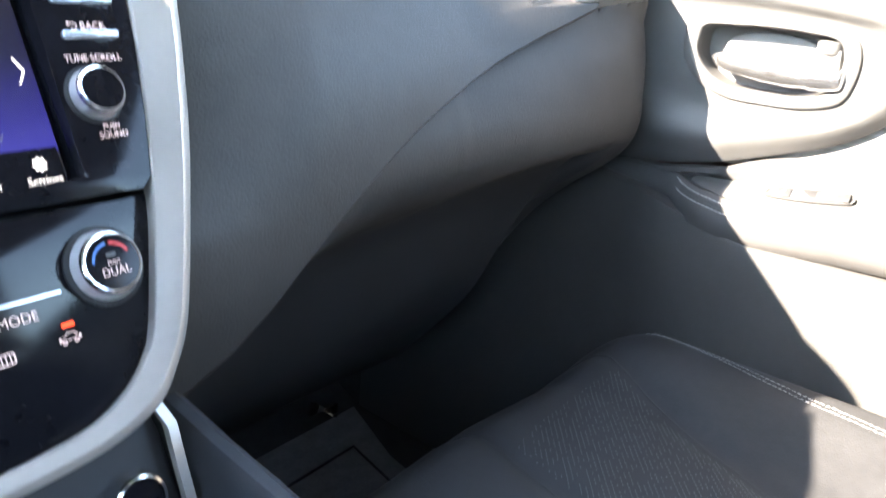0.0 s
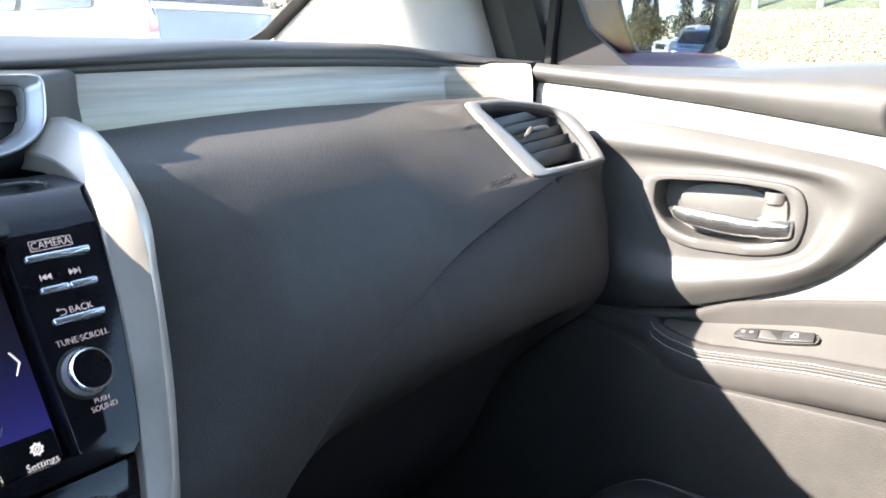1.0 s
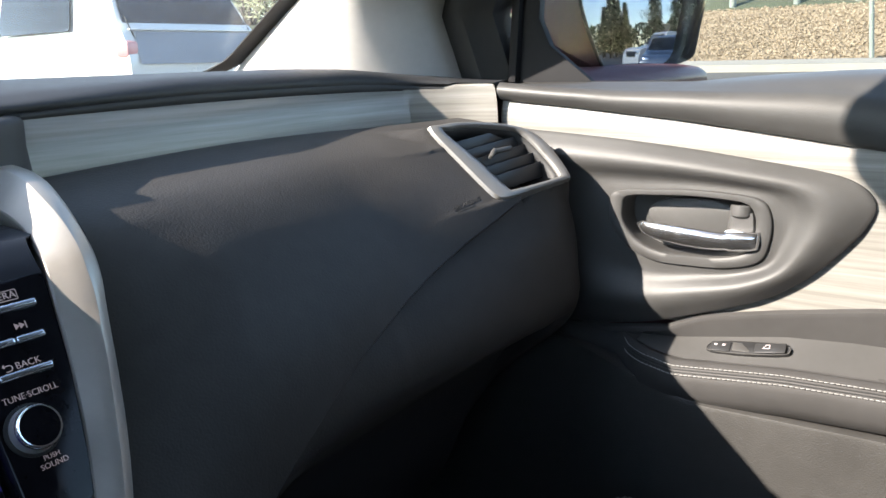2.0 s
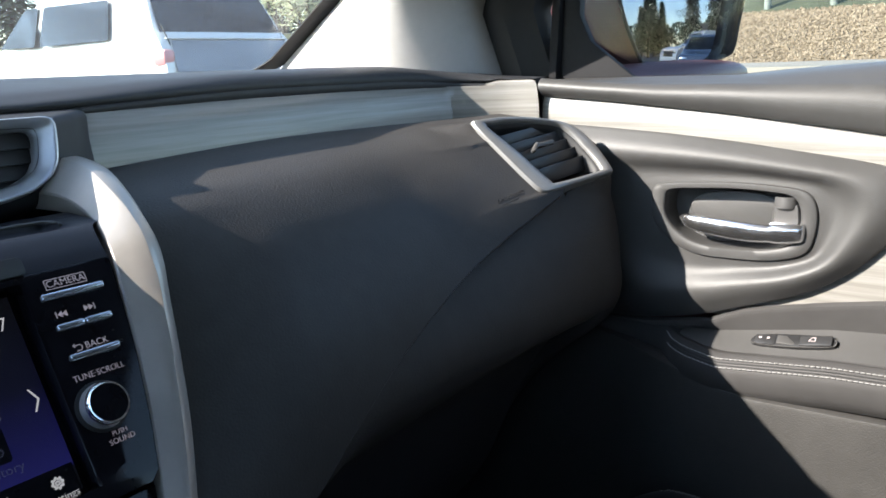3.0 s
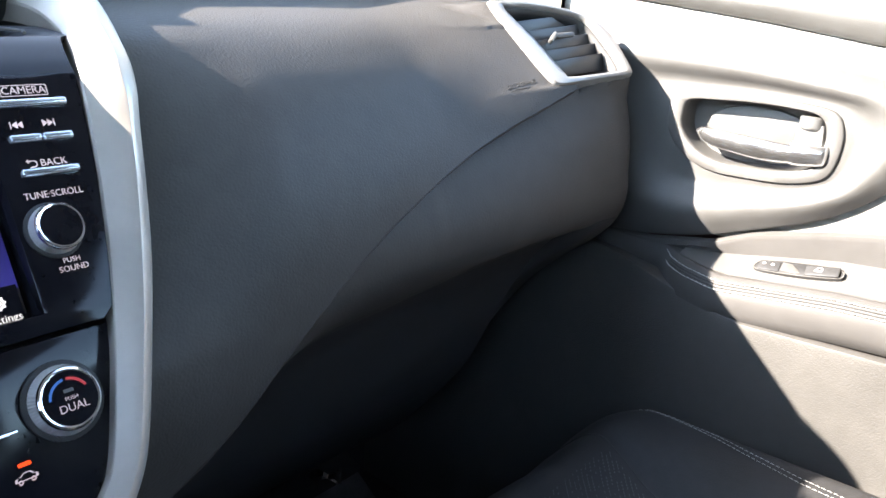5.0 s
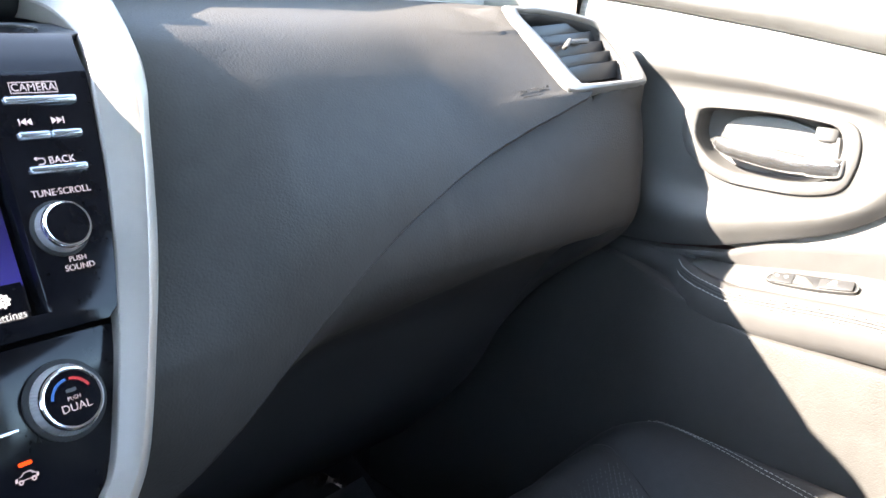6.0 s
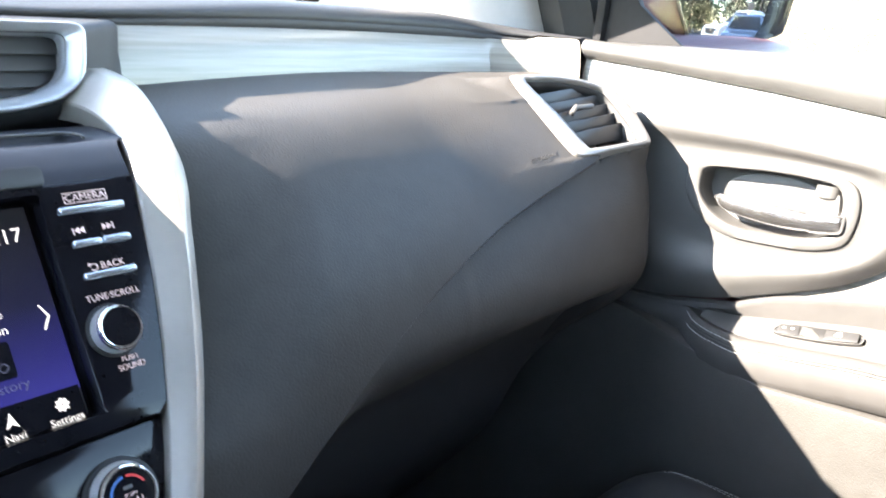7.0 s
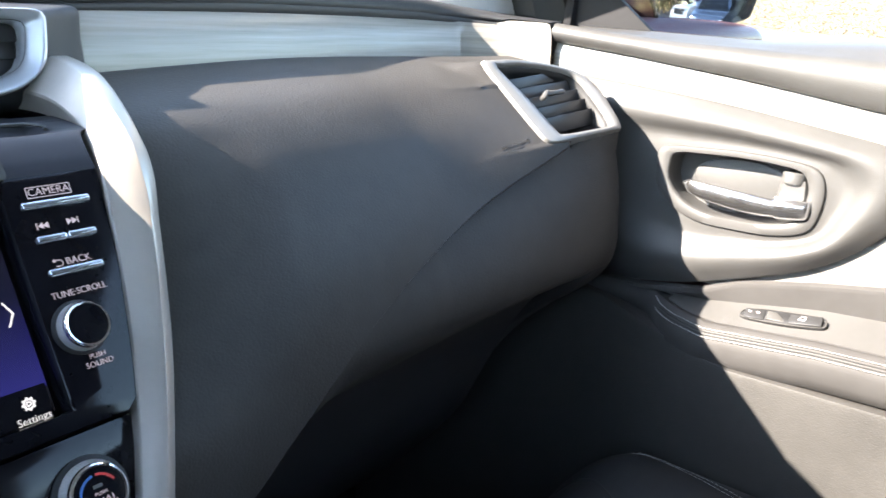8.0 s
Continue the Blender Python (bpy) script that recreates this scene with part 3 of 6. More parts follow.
def inside(pts, v):
    """Where the line at height v crosses an outline."""
    xs = []
    for a, b in zip(pts, pts[1:] + pts[:1]):
        if (a.y - v) * (b.y - v) < 0:
            xs.append(a.x + (b.x - a.x) * (v - a.y) / (b.y - a.y))
    return (min(xs), max(xs)) if len(xs) > 1 else None


for i in range(6):
    # the slats lie parallel to the opening's lower edge
    v0 = 0.0235 - i * 0.0128
    turned = [Vector((p.x * 0.985 + p.y * 0.171, -p.x * 0.171 + p.y * 0.985, 0)) * 0.915 for p in V_IN]
    spans = [inside(turned, v0 + e) for e in (-0.005, 0.0, 0.005)]
    if all(spans):
        a, b = min(q[0] for q in spans) - 0.004, max(q[1] for q in spans) + 0.005
        m = VENT @ Matrix.Rotation(0.172, 4, "Z") @ Matrix.Translation(((a + b) / 2, v0, -0.012)) @ Matrix.Rotation(radians(36), 4, "X")
        part("slat", box((b - a + 0.001, 0.0165, 0.0016), bevel=0.0006, m=m), SLAT, vent)
tab = join(box((0.026, 0.0050, 0.006), bevel=0.0020, m=VENT @ Matrix.Translation((0.0026, 0.0018, 0.000)) @ Euler((radians(25), 0, 0.12)).to_matrix().to_4x4()),
           box((0.0045, 0.011, 0.010), bevel=0.0018, m=VENT @ Matrix.Translation((-0.0115, -0.0018, 0.000)) @ Euler((radians(25), 0, -0.75)).to_matrix().to_4x4()))
part("vent_tab", tab, DISHGREY, vent, "small satin vent tab")

# ================= centre stack =================
RECLINE = 0.55
N_OUT = Vector((0, -0.8762, 0.4819))
UP = Vector((0, 0.4819, 0.8762))


def on_stack(x, z, off=0.0):
    return Vector((x, 0.643 + RECLINE * (z - 1.092), z)) + off * N_OUT


def stack_axes(x, z, off=0.0):
    return axes(on_stack(x, z, off), (1, 0, 0), UP)


stack = thing("center_stack", "glossy black centre stack with a lit display and silver surround", "car console", (0, 0.65, 0.92))
R_OUT = [(0.1725, 1.05), (0.1555, 1.005), (0.1350, 0.958), (0.1205, 0.938), (0.104, 0.924), (0.075, 0.9155), (0.04, 0.9125), (0, 0.912)]
R_IN = [(0.147, 1.045), (0.133, 1.0), (0.116, 0.958), (0.106, 0.945), (0.094, 0.9355), (0.073, 0.927), (0.04, 0.923), (0, 0.922)]
TOP_OUT = [(0.196, 0.81, 1.190), (0.207, 0.768, 1.187), (0.206, 0.735, 1.182), (0.2025, 0.708, 1.171), (0.1985, 0.683, 1.152), (0.195, 0.666, 1.135), (0.1885, 0.6525, 1.109)]
TOP_IN = [(0.150, 0.81, 1.172), (0.162, 0.765, 1.172), (0.171, 0.735, 1.169), (0.1735, 0.709, 1.160), (0.168, 0.682, 1.148), (0.1635, 0.665, 1.132), (0.157, 0.642, 1.09)]
side_out = [Vector(p) for p in TOP_OUT] + [on_stack(x, z) for x, z in R_OUT]
side_in = [Vector(p) for p in TOP_IN] + [on_stack(x, z) for x, z in R_IN]
flip = lambda pts: pts + [Vector((-p.x, p.y, p.z)) for p in pts[-2::-1]]  # noqa: E731
ro, ri = spline(flip(side_out), 7), spline(flip(side_in), 7)
rows = []
for i, (o, c) in enumerate(zip(ro, ri)):
    d = (ro[min(i + 1, len(ro) - 1)] - ro[max(i - 1, 0)]).normalized()
    n = d.cross(o - c).normalized()
    n = n if n.dot(Vector((0, -0.6, 0.8))) > 0 else -n
    wide = min(1.0, (o - c).length / 0.034)
    rows.append([c.lerp(o, f) + n * h * wide for f, h in ((0.0, -0.012), (0, 0.0004), (0.025, 0.0022), (0.06, 0.0028), (0.33, 0.0084), (0.58, 0.0124), (0.62, 0.0128), (0.66, 0.0125), (0.78, 0.0106), (0.92, 0.0078), (1.0, 0.0045), (1.0, -0.03), (0.99, -0.06))])
part("surround", loft(rows), SILVER, stack, "satin silver curved surround", 20)

# glossy fascias: display unit above, climate unit below
low = [(0.1385, 1.0175)] + [(x + 0.001, z) for x, z in R_IN if z < 1.02]
low = low + [(-x, z) for x, z in low[-2::-1]]
part("climate_panel", plate([(x, (z - 1.0) / 0.8762) for x, z in low][::-1], stack_axes(0, 1.0, -0.006), 0.02, 0.0012), PIANO, stack, "glossy black climate control panel")
hi = [(0.1630, 1.1390), (0.1625, 1.130), (0.1575, 1.09), (0.1475, 1.045), (0.1405, 1.0195)]
hi_all = hi + [(-x, z) for x, z in hi[::-1]]


def frame_ring(outer, inner, m, heights):
    return loft([[m @ Vector((*(Vector(o).lerp(Vector(c), f)), h)) for o, c in zip(outer, inner)] for f, h in heights], around=True)


dens = resample([(x, (z - 1.08) / 0.8762, 0) for x, z in hi_all], 80, True)
hole = []
for p in dens:
    # the nearest point of the display's rounded opening
    q = Vector((max(-0.105, min(0.105, p.x)), max(-0.0585, min(0.062, p.y)), 0))
    hole.append(q)
m = stack_axes(0, 1.08)
outer2, inner2 = [p.to_2d() for p in dens], [p.to_2d() for p in hole]
part("display_fascia", loft([[m @ Vector((*(o.lerp(c, f)), h)) for o, c in zip(outer2, inner2)] for f, h in ((0, -0.02), (0, -0.001), (0.02, 0.0), (0.5, 0.0012), (0.93, 0.0012), (0.97, 0.0), (1.0, -0.006), (1.0, -0.012))], around=True), PIANO, stack, "glossy black display fascia")
part("display_frame", loft([[m @ Vector((p.x * 1 + math.copysign(g, p.x), p.y + math.copysign(g, p.y), h)) for p in hole] for g, h in ((0.000, -0.0105), (-0.001, -0.004), (-0.0035, -0.004), (-0.006, -0.0085), (-0.006, -0.012))], around=True), PIANO, stack, "glossy chamfered display frame")

# hood over the display and the slot below the centre vent
rows = []
for i in range(87):
    x = -0.172 + 0.344 * i / 86
    w = 0.945
    # behind the crest lies a shallow tray with rounded ends
    k = min(1, max(0, (0.153 - abs(x)) / 0.012))
    k = k * k * (3 - 2 * k)
    deep = [(0.6935, 1.1571, 0.0010), (0.6965, 1.1576, 0.0042), (0.7000, 1.1581, 0.0060), (0.7090, 1.1588, 0.0066), (0.7130, 1.1590, 0.0045), (0.7150, 1.1591, 0.0008)]
    rows.append(spline([Vector((x * w, 0.6685, 1.1385)), Vector((x * w, 0.6750, 1.1455)), Vector((x * 0.955, 0.6840, 1.1530)), Vector((x * 0.97, 0.6900, 1.1564))] + [Vector((x, y, z - k * d)) for y, z, d in deep] + [Vector((x, 0.718, 1.1594)), Vector((x, 0.733, 1.1595)), Vector((x, 0.741, 1.1570)), Vector((x, 0.752, 1.152)), Vector((x, 0.80, 1.150))], 4))
part("hood", loft(rows, back=(0, 0.002, -0.004)), HOOD, stack, "satin black hood above the display")
part("tray_rim", tube(spline([(-0.140, 0.7160, 1.1592), (0.0, 0.7165, 1.1592), (0.100, 0.7160, 1.1592), (0.140, 0.7145, 1.1592), (0.149, 0.7105, 1.1590), (0.1525, 0.7045, 1.1586), (0.1505, 0.6985, 1.1580)], 6), 0.0011, 8), SWITCHPLATE, stack, "rounded grey rim of the shallow tray")
part("disc_slot", join(plate(rounded(0.20, 0.011, 0.003), stack_axes(0.012, 1.1435, 0.0022), 0.002, 0.0006), plate(rounded(0.13, 0.002, 0.0009), stack_axes(0.0, 1.1430, 0.0027), 0.0008)), MATTE, stack, "black disc slot lip")

screen = part("display", plate([(-0.101, -0.0555), (0.101, -0.0555), (0.101, 0.059), (-0.101, 0.059)], stack_axes(0, 1.08, -0.0075), 0.003), SCREEN, stack, "lit touch display, black fading to blue", 0)
SC = -0.0072
part("print", lettering("16:17", 0.0112, stack_axes(0.0835, 1.1185, SC)), GLYPH, screen)
part("print", lettering("Smartphone", 0.0068, stack_axes(0.0580, 1.0845, SC)), GLYPH, screen)
part("print", lettering("Connection", 0.0068, stack_axes(0.0590, 1.0770, SC)), GLYPH, screen)
part("print", lettering("Call History", 0.0072, stack_axes(0.060, 1.0520, SC)), DIM, screen)
part("print", lettering("Settings", 0.0056, stack_axes(0.0900, 1.0308, SC)), GLYPH, screen)
part("print", lettering("Navi", 0.0056, stack_axes(0.0640, 1.0308, SC)), GLYPH, screen)
part("print", lettering("Map", 0.0056, stack_axes(0.037, 1.0308, SC)), GLYPH, screen)
part("menu_bar", plate([(-0.100, -0.0088), (0.100, -0.0088), (0.100, 0.0088), (-0.100, 0.0088)], stack_axes(0, 1.0372, -0.0074), 0.0005), PIANO, screen, "black menu bar", 0)


def gear(r, teeth):
    pts = []
    for i in range(teeth * 4):
        a = 2 * math.pi * i / (teeth * 4)
        q = r if i % 4 in (0, 1) else r * 0.78
        pts.append((q * math.cos(a), q * math.sin(a)))
    return pts


def ring2d(r0, r1, m, h=0.0002, n=28, a0=0.0, a1=360.0):
    rows = []
    full = a1 - a0 >= 360
    for i in range(n if full else n + 1):
        a = radians(a0 + (a1 - a0) * i / n)
        rows.append([m @ Vector((r * math.cos(a), r * math.sin(a), z)) for r, z in ((r0, 0), (r0, h), (r1, h), (r1, 0))])
    return loft(rows, around=True, along=full, ends=not full)


g = stack_axes(0.0895, 1.0380, SC)
bm = join(loft([[g @ Vector((x * f, y * f, h)) for x, y in gear(0.0037, 8)] for f, h in ((1, 0), (1, 0.0002), (0.58, 0.0002), (0.58, 0))], around=True), ring2d(0.0006, 0.0014, g))
part("settings_icon", bm, GLYPH, screen, "", 0)
part("navi_icon", plate([(0, 0.0042), (-0.0031, -0.0037), (0, -0.0016), (0.0031, -0.0037)][::-1], stack_axes(0.0640, 1.0380, SC + 0.0002), 0.0002), GLYPH, screen, "", 0)
part("map_icon", frame_ring(rounded(0.0075, 0.0070, 0.001), rounded(0.0060, 0.0045, 0.0006), stack_axes(0.037, 1.0380, SC), ((0, 0), (0, 0.0002), (1, 0.0002), (1, 0))), GLYPH, screen, "", 0)
c = stack_axes(0.0950, 1.0790, SC + 0.0002) @ Matrix.Scale(0.78, 4)
part("arrow_icon", plate([(-0.0035, 0.0085), (-0.0022, 0.0085), (0.0026, 0), (-0.0022, -0.0085), (-0.0035, -0.0085), (0.0010, 0)][::-1], c, 0.0002), GLYPH, screen, "", 0)
part("phone_tile", plate(rounded(0.021, 0.020, 0.002), stack_axes(0.056, 1.0985, SC - 0.0001), 0.0002), ICONBLUE, screen, "", 0)
bm = join(frame_ring(rounded(0.013, 0.009, 0.0008), rounded(0.0112, 0.0072, 0.0005), stack_axes(0.0545, 1.1000, SC), ((0, 0), (0, 0.0003), (1, 0.0003), (1, 0))),
          frame_ring(rounded(0.0046, 0.0078, 0.0008), rounded(0.0032, 0.0055, 0.0005), stack_axes(0.0635, 1.0955, SC), ((0, 0), (0, 0.0003), (1, 0.0003), (1, 0))))
part("phone_icon", bm, GLYPH, screen, "", 0)
part("call_tile", plate(rounded(0.021, 0.019, 0.002), stack_axes(0.063, 1.0640, SC - 0.0001), 0.0002), PIANO, screen, "", 0)
part("call_icon", join(ring2d(0.0045, 0.0062, stack_axes(0.0645, 1.0655, SC), a0=100, a1=260), ring2d(0.0018, 0.0024, stack_axes(0.0680, 1.0610, SC))), DIM, screen, "", 0)


def bar_button(x0, x1, z, tall=0.0042):
    bm = plate(rounded(x1 - x0, tall, 0.0012, 3), stack_axes((x0 + x1) / 2, z, 0.0046), 0.005, 0.0016, 3)
    return part("button", bm, BAR, stack, "slim silver bar button")


bar_button(0.1135, 0.1512, 1.1245)
bar_button(0.1155, 0.1319, 1.1078)
bar_button(0.1325, 0.1489, 1.1078)
bar_button(0.1160, 0.1465, 1.0915)
PR = 0.0016
m = stack_axes(0.1310, 1.1308, PR)
part("print", lettering("CAMERA", 0.0059, m), PRINT, stack)
part("print_frame", frame_ring(rounded(0.0246, 0.0062, 0.0004), rounded(0.0238, 0.0054, 0.0002), m, ((0, 0), (0, 0.0001), (1, 0.0001), (1, 0))), PRINT, stack)


def skip_icon(x, z, flip):
    s = -1 if flip else 1
    m = stack_axes(x, z, PR + 0.0001)
    tri = lambda x0: plate([(s * x0, 0.0019), (s * (x0 + 0.0030), 0), (s * x0, -0.0019)], m, 0.0001)  # noqa: E731
    return join(tri(-0.0034), tri(-0.0006), plate([(s * 0.0026, -0.0019), (s * 0.0032, -0.0019), (s * 0.0032, 0.0019), (s * 0.0026, 0.0019)], m, 0.0001))


part("print", skip_icon(0.1215, 1.1146, True), PRINT, stack, "", 0)
part("print", skip_icon(0.1385, 1.1146, False), PRINT, stack, "", 0)
part("print", lettering("BACK", 0.0055, stack_axes(0.1345, 1.0957, PR)), PRINT, stack)
m = stack_axes(0.1240, 1.0957, PR)
part("print", join(ring2d(0.0014, 0.0019, m, 0.0001, 14, -90, 90), box((0.0022, 0.0005, 0.0001), bevel=0, m=m @ Matrix.Translation((-0.001, -0.00165, 0))), box((0.0030, 0.0005, 0.0001), bevel=0, m=m @ Matrix.Translation((-0.0015, 0.00165, 0))), plate([(-0.0036, 0.00165), (-0.0022, 0.0029), (-0.0022, 0.0004)], m, 0.0001)), PRINT, stack, "", 0)
part("print", lettering("TUNE\u00b7SCROLL", 0.0051, stack_axes(0.1293, 1.0808, PR), wide=0.95), PRINT, stack)
part("print", lettering("PUSH", 0.0039, stack_axes(0.1272, 1.0492, PR)), PRINT, stack)
part("print", lettering("SOUND", 0.0045, stack_axes(0.1272, 1.0453, PR)), PRINT, stack)


def knob(x, z, r, tall, base, label, flare=1.09):
    """A knurled, slightly tapered knob with a thin bright ring round a glossy cap."""
    m = stack_axes(x, z, base)
    kn = part("knob", lathe([(r * flare, -0.001), (r * flare, 0.002), (r * 1.0, tall * 0.72)], m, 132, 0.022), KNURL, stack, label)
    part("skirt", lathe([(r * flare * 1.13, -0.001), (r * flare * 1.12, 0.0016), (r * flare * 1.06, 0.0022), (r * flare * 0.98, 0.0026)], m, 96, 0.012), MATTE, kn, "black ribbed skirt")
    part("ring", lathe([(r * 0.985, tall * 0.68), (r * 1.015, tall * 0.74), (r * 1.015, tall * 0.82), (r * 0.99, tall * 0.94), (r * 0.93, tall), (r * 0.875, tall * 0.985)], m, 72), CHROME, kn, "thin bright chrome ring")
    part("cap", lathe([(r * 0.885, tall * 0.98), (r * 0.5, tall * 0.985), (0.0001, tall * 0.985)], m, 56), PIANO, kn, "glossy black cap")
    return kn, m


knob(0.1230, 1.0640, 0.0123, 0.0115, 0.0006, "volume knob with a knurled chrome rim")
dial, m = knob(0.1035, 0.9895, 0.0157, 0.0105, -0.0060, "temperature dial with a knurled chrome rim", 1.17)
t = m @ Matrix.Translation((0, 0, 0.01035))
part("print", lettering("DUAL", 0.0058, t @ Matrix.Translation((0.0005, -0.0046, 0))), PRINT, dial)
part("print", lettering("PUSH", 0.0028, t @ Matrix.Translation((0.0005, 0.0000, 0))), PRINT, dial)
part("marker", box((0.0050, 0.0018, 0.0002), m=t @ Matrix.Translation((0, 0.0040, 0))), SWITCHPLATE, dial, "small grey marker")
part("cool_arc", ring2d(0.0092, 0.0105, t, 0.0002, 20, 97, 172), BLUE, dial, "blue arc")
part("warm_arc", ring2d(0.0092, 0.0105, t, 0.0002, 20, 25, 87), RED, dial, "red arc")

LO = -0.0055
part("print", lettering("MODE", 0.0066, stack_axes(0.0565, 0.9765, LO)), PRINT, stack)
part("button_edge", plate([(-0.06, -0.0009), (0.079, -0.0009), (0.079, 0.0009), (-0.06, 0.0009)], stack_axes(0.0, 0.9835, -0.0045), 0.0016, 0.0004), BAR, stack, "thin silver button edge")
part("indicator", plate(rounded(0.0062, 0.0019, 0.0005), stack_axes(0.0775, 0.9695, LO), 0.0004), ORANGE, stack, "lit orange indicator")


def car_icon(x, z):
    m = stack_axes(x, z, LO)
    body_pts = [(-0.0055, -0.0012), (-0.0052, 0.0006), (-0.0026, 0.0010), (-0.0010, 0.0026), (0.0026, 0.0026), (0.0040, 0.0010), (0.0056, 0.0006), (0.0056, -0.0012)]
    a = resample([(x, y, 0) for x, y in body_pts], 40, True)
    return join(loft([[m @ Vector((p.x * f, (p.y - 0.0006) * f + 0.0006, h)) for p in a] for f, h in ((1, 0), (1, 0.0001), (0.80, 0.0001), (0.80, 0))], around=True),
                ring2d(0.0006, 0.0012, m @ Matrix.Translation((-0.003, -0.0016, 0)), 0.0001, 14), ring2d(0.0006, 0.0012, m @ Matrix.Translation((0.003, -0.0016, 0)), 0.0001, 14))


part("print", car_icon(0.0765, 0.9640), PRINT, stack, "", 0)
m = stack_axes(0.0465, 0.9630, LO)
part("print", join(frame_ring(rounded(0.0085, 0.0052, 0.0012), rounded(0.0072, 0.0040, 0.0009), m, ((0, 0), (0, 0.0001), (1, 0.0001), (1, 0))), *[box((0.0004, 0.0055, 0.0001), m=m @ Matrix.Translation((dx, -0.0003, 0))) for dx in (-0.002, 0, 0.002)]), PRINT, stack, "", 0)

# ---- centre vent pod ----
POD = axes((0.0, 0.755, 1.198), (1, 0, 0), (0, 0.30, 1))
pod_out = [(-0.197, 0.0245), (0.197, 0.0245), (0.192, -0.004), (0.186, -0.013), (0.170, -0.0215), (0.145, -0.026), (0.08, -0.0295), (-0.08, -0.0295), (-0.145, -0.026), (-0.170, -0.0215), (-0.186, -0.013), (-0.192, -0.004)]


def soften(pts, times=2):
    """Cut the corners of a closed outline."""
    for _ in range(times):
        pts = [q for a, b in zip(pts, pts[1:] + pts[:1]) for q in (a.lerp(b, 0.25), a.lerp(b, 0.75))]
    return pts


po = resample(soften(resample([(x, y, 0) for x, y in pod_out], 90, True), 2), 200, True)
po = [Vector((p.x * 0.955, p.y * (1.16 if p.y < 0 else 1), 0)) for p in po]
pi_ = [Vector((p.x * 0.932, p.y * (0.70 if p.y < 0 else 0.78), 0)) for p in po]
vent2 = part("center_vent", loft([[POD @ (a.lerp(b, f) + Vector((0, 0, h))) for a, b in zip(po, pi_)] for f, h in ((0, -0.006), (0.01, 0.002), (0.06, 0.0040), (0.16, 0.0046), (0.26, 0.0040), (0.34, 0.0022), (0.6, -0.0010), (0.97, -0.0060), (1.0, -0.008), (1.0, -0.016))], around=True), PODSILVER, stack, "wide centre air vent in a silver frame")
part("vent_throat", loft([[POD @ (Vector((b.x * f, b.y * f, h))) for b in pi_] for f, h in ((1.01, -0.004), (0.99, -0.04), (0.4, -0.042), (0.01, -0.042))], around=True), MATTE, vent2, "black vent throat")
for i in range(4):
    part("slat", box((0.350, 0.0125, 0.0016), bevel=0.0006, m=POD @ Matrix.Translation((0, 0.013 - 0.0105 * i, -0.014)) @ Euler((radians(-15), 0, 0)).to_matrix().to_4x4()), MATTE, vent2)
part("vent_tab", box((0.034, 0.006, 0.006), bevel=0.002, m=POD @ Matrix.Translation((0.105, -0.004, -0.004))), VENTSILVER, vent2, "silver vent tab")
rows = []
for g, h in ((-0.002, -0.002), (0.004, -0.004), (0.016, -0.010), (0.027, -0.017), (0.034, -0.030), (0.034, -0.10)):
    rows.append([POD @ Vector((p.x + math.copysign(g * 1.26, p.x), p.y + (0.16 * g + 0.30 * max(0, -h - 0.006) if p.y > 0 else -0.12 * g), h)) for p in po])
part("vent_housing", loft(rows, around=True), SOFT, stack, "dark housing round the centre vent")

# ================= centre console =================
console = thing("center_console", "dark centre console with silver edging beside the seat", "car console", (0, 0.45, 0.45))
rows = []
for y, zt, w in ((0.64, 0.925, 0.120), (0.592, 0.912, 0.122), (0.580, 0.895, 0.124), (0.568, 0.860, 0.127), (0.553, 0.828, 0.129), (0.52, 0.806, 0.132), (0.42, 0.795, 0.134), (0.2, 0.79, 0.134), (-0.3, 0.79, 0.13)):
    rows.append([Vector((s * ww, y, zz)) for s, ww, zz in ((1, w + 0.01, 0.42), (1, w + 0.004, zt - 0.06), (1, w, zt - 0.010), (1, w - 0.004, zt - 0.002), (1, w - 0.012, zt), (-1, w - 0.012, zt), (-1, w - 0.004, zt - 0.002), (-1, w, zt - 0.010), (-1, w + 0.004, zt - 0.06), (-1, w + 0.01, 0.42))])
part("body", loft(rows, ends=True), SOFT, console, "dark moulded console body")
part("edging", loft([[Vector((x, y, z)) for x, y, z in ((a, b - 0.004, c), (a + 0.001, b - 0.0075, c), (a + 0.0075, b - 0.0065, c), (a + 0.0085, b + 0.004, c))] for a, b, c in ((0.119, 0.590, 0.906), (0.1215, 0.577, 0.895), (0.1230, 0.570, 0.870), (0.1245, 0.558, 0.835), (0.126, 0.545, 0.812))], around=True, ends=True), SILVER, console, "satin silver edging")
m = axes((0.0985, 0.566, 0.862), (1, 0, 0), (0, 0.28, 0.96))
part("socket_ring", lathe([(0.0160, -0.004), (0.0160, 0.006), (0.0150, 0.0085), (0.0132, 0.009), (0.0126, 0.006)], m, 48), CHROME, console, "round chrome-rimmed button")
part("socket_cap", lathe([(0.0128, 0.007), (0.006, 0.0078), (0.0001, 0.008)], m, 32), PIANO, console, "black cap")
rows = []
for y, z, x in ((0.66, 0.905, 0.150), (0.60, 0.890, 0.154), (0.56, 0.879, 0.156), (0.50, 0.862, 0.162), (0.40, 0.838, 0.168), (0.1, 0.82, 0.168)):
    rows.append([Vector((x + a, y, z + b)) for a, b in ((-0.024, -0.06), (-0.018, -0.010), (-0.011, -0.001), (-0.004, 0.0), (0.003, -0.006), (0.006, -0.02), (0.010, -0.42), (-0.024, -0.42))])
part("side_panel", loft(rows, around=True, ends=True), SOFT, console, "dark side panel of the console")

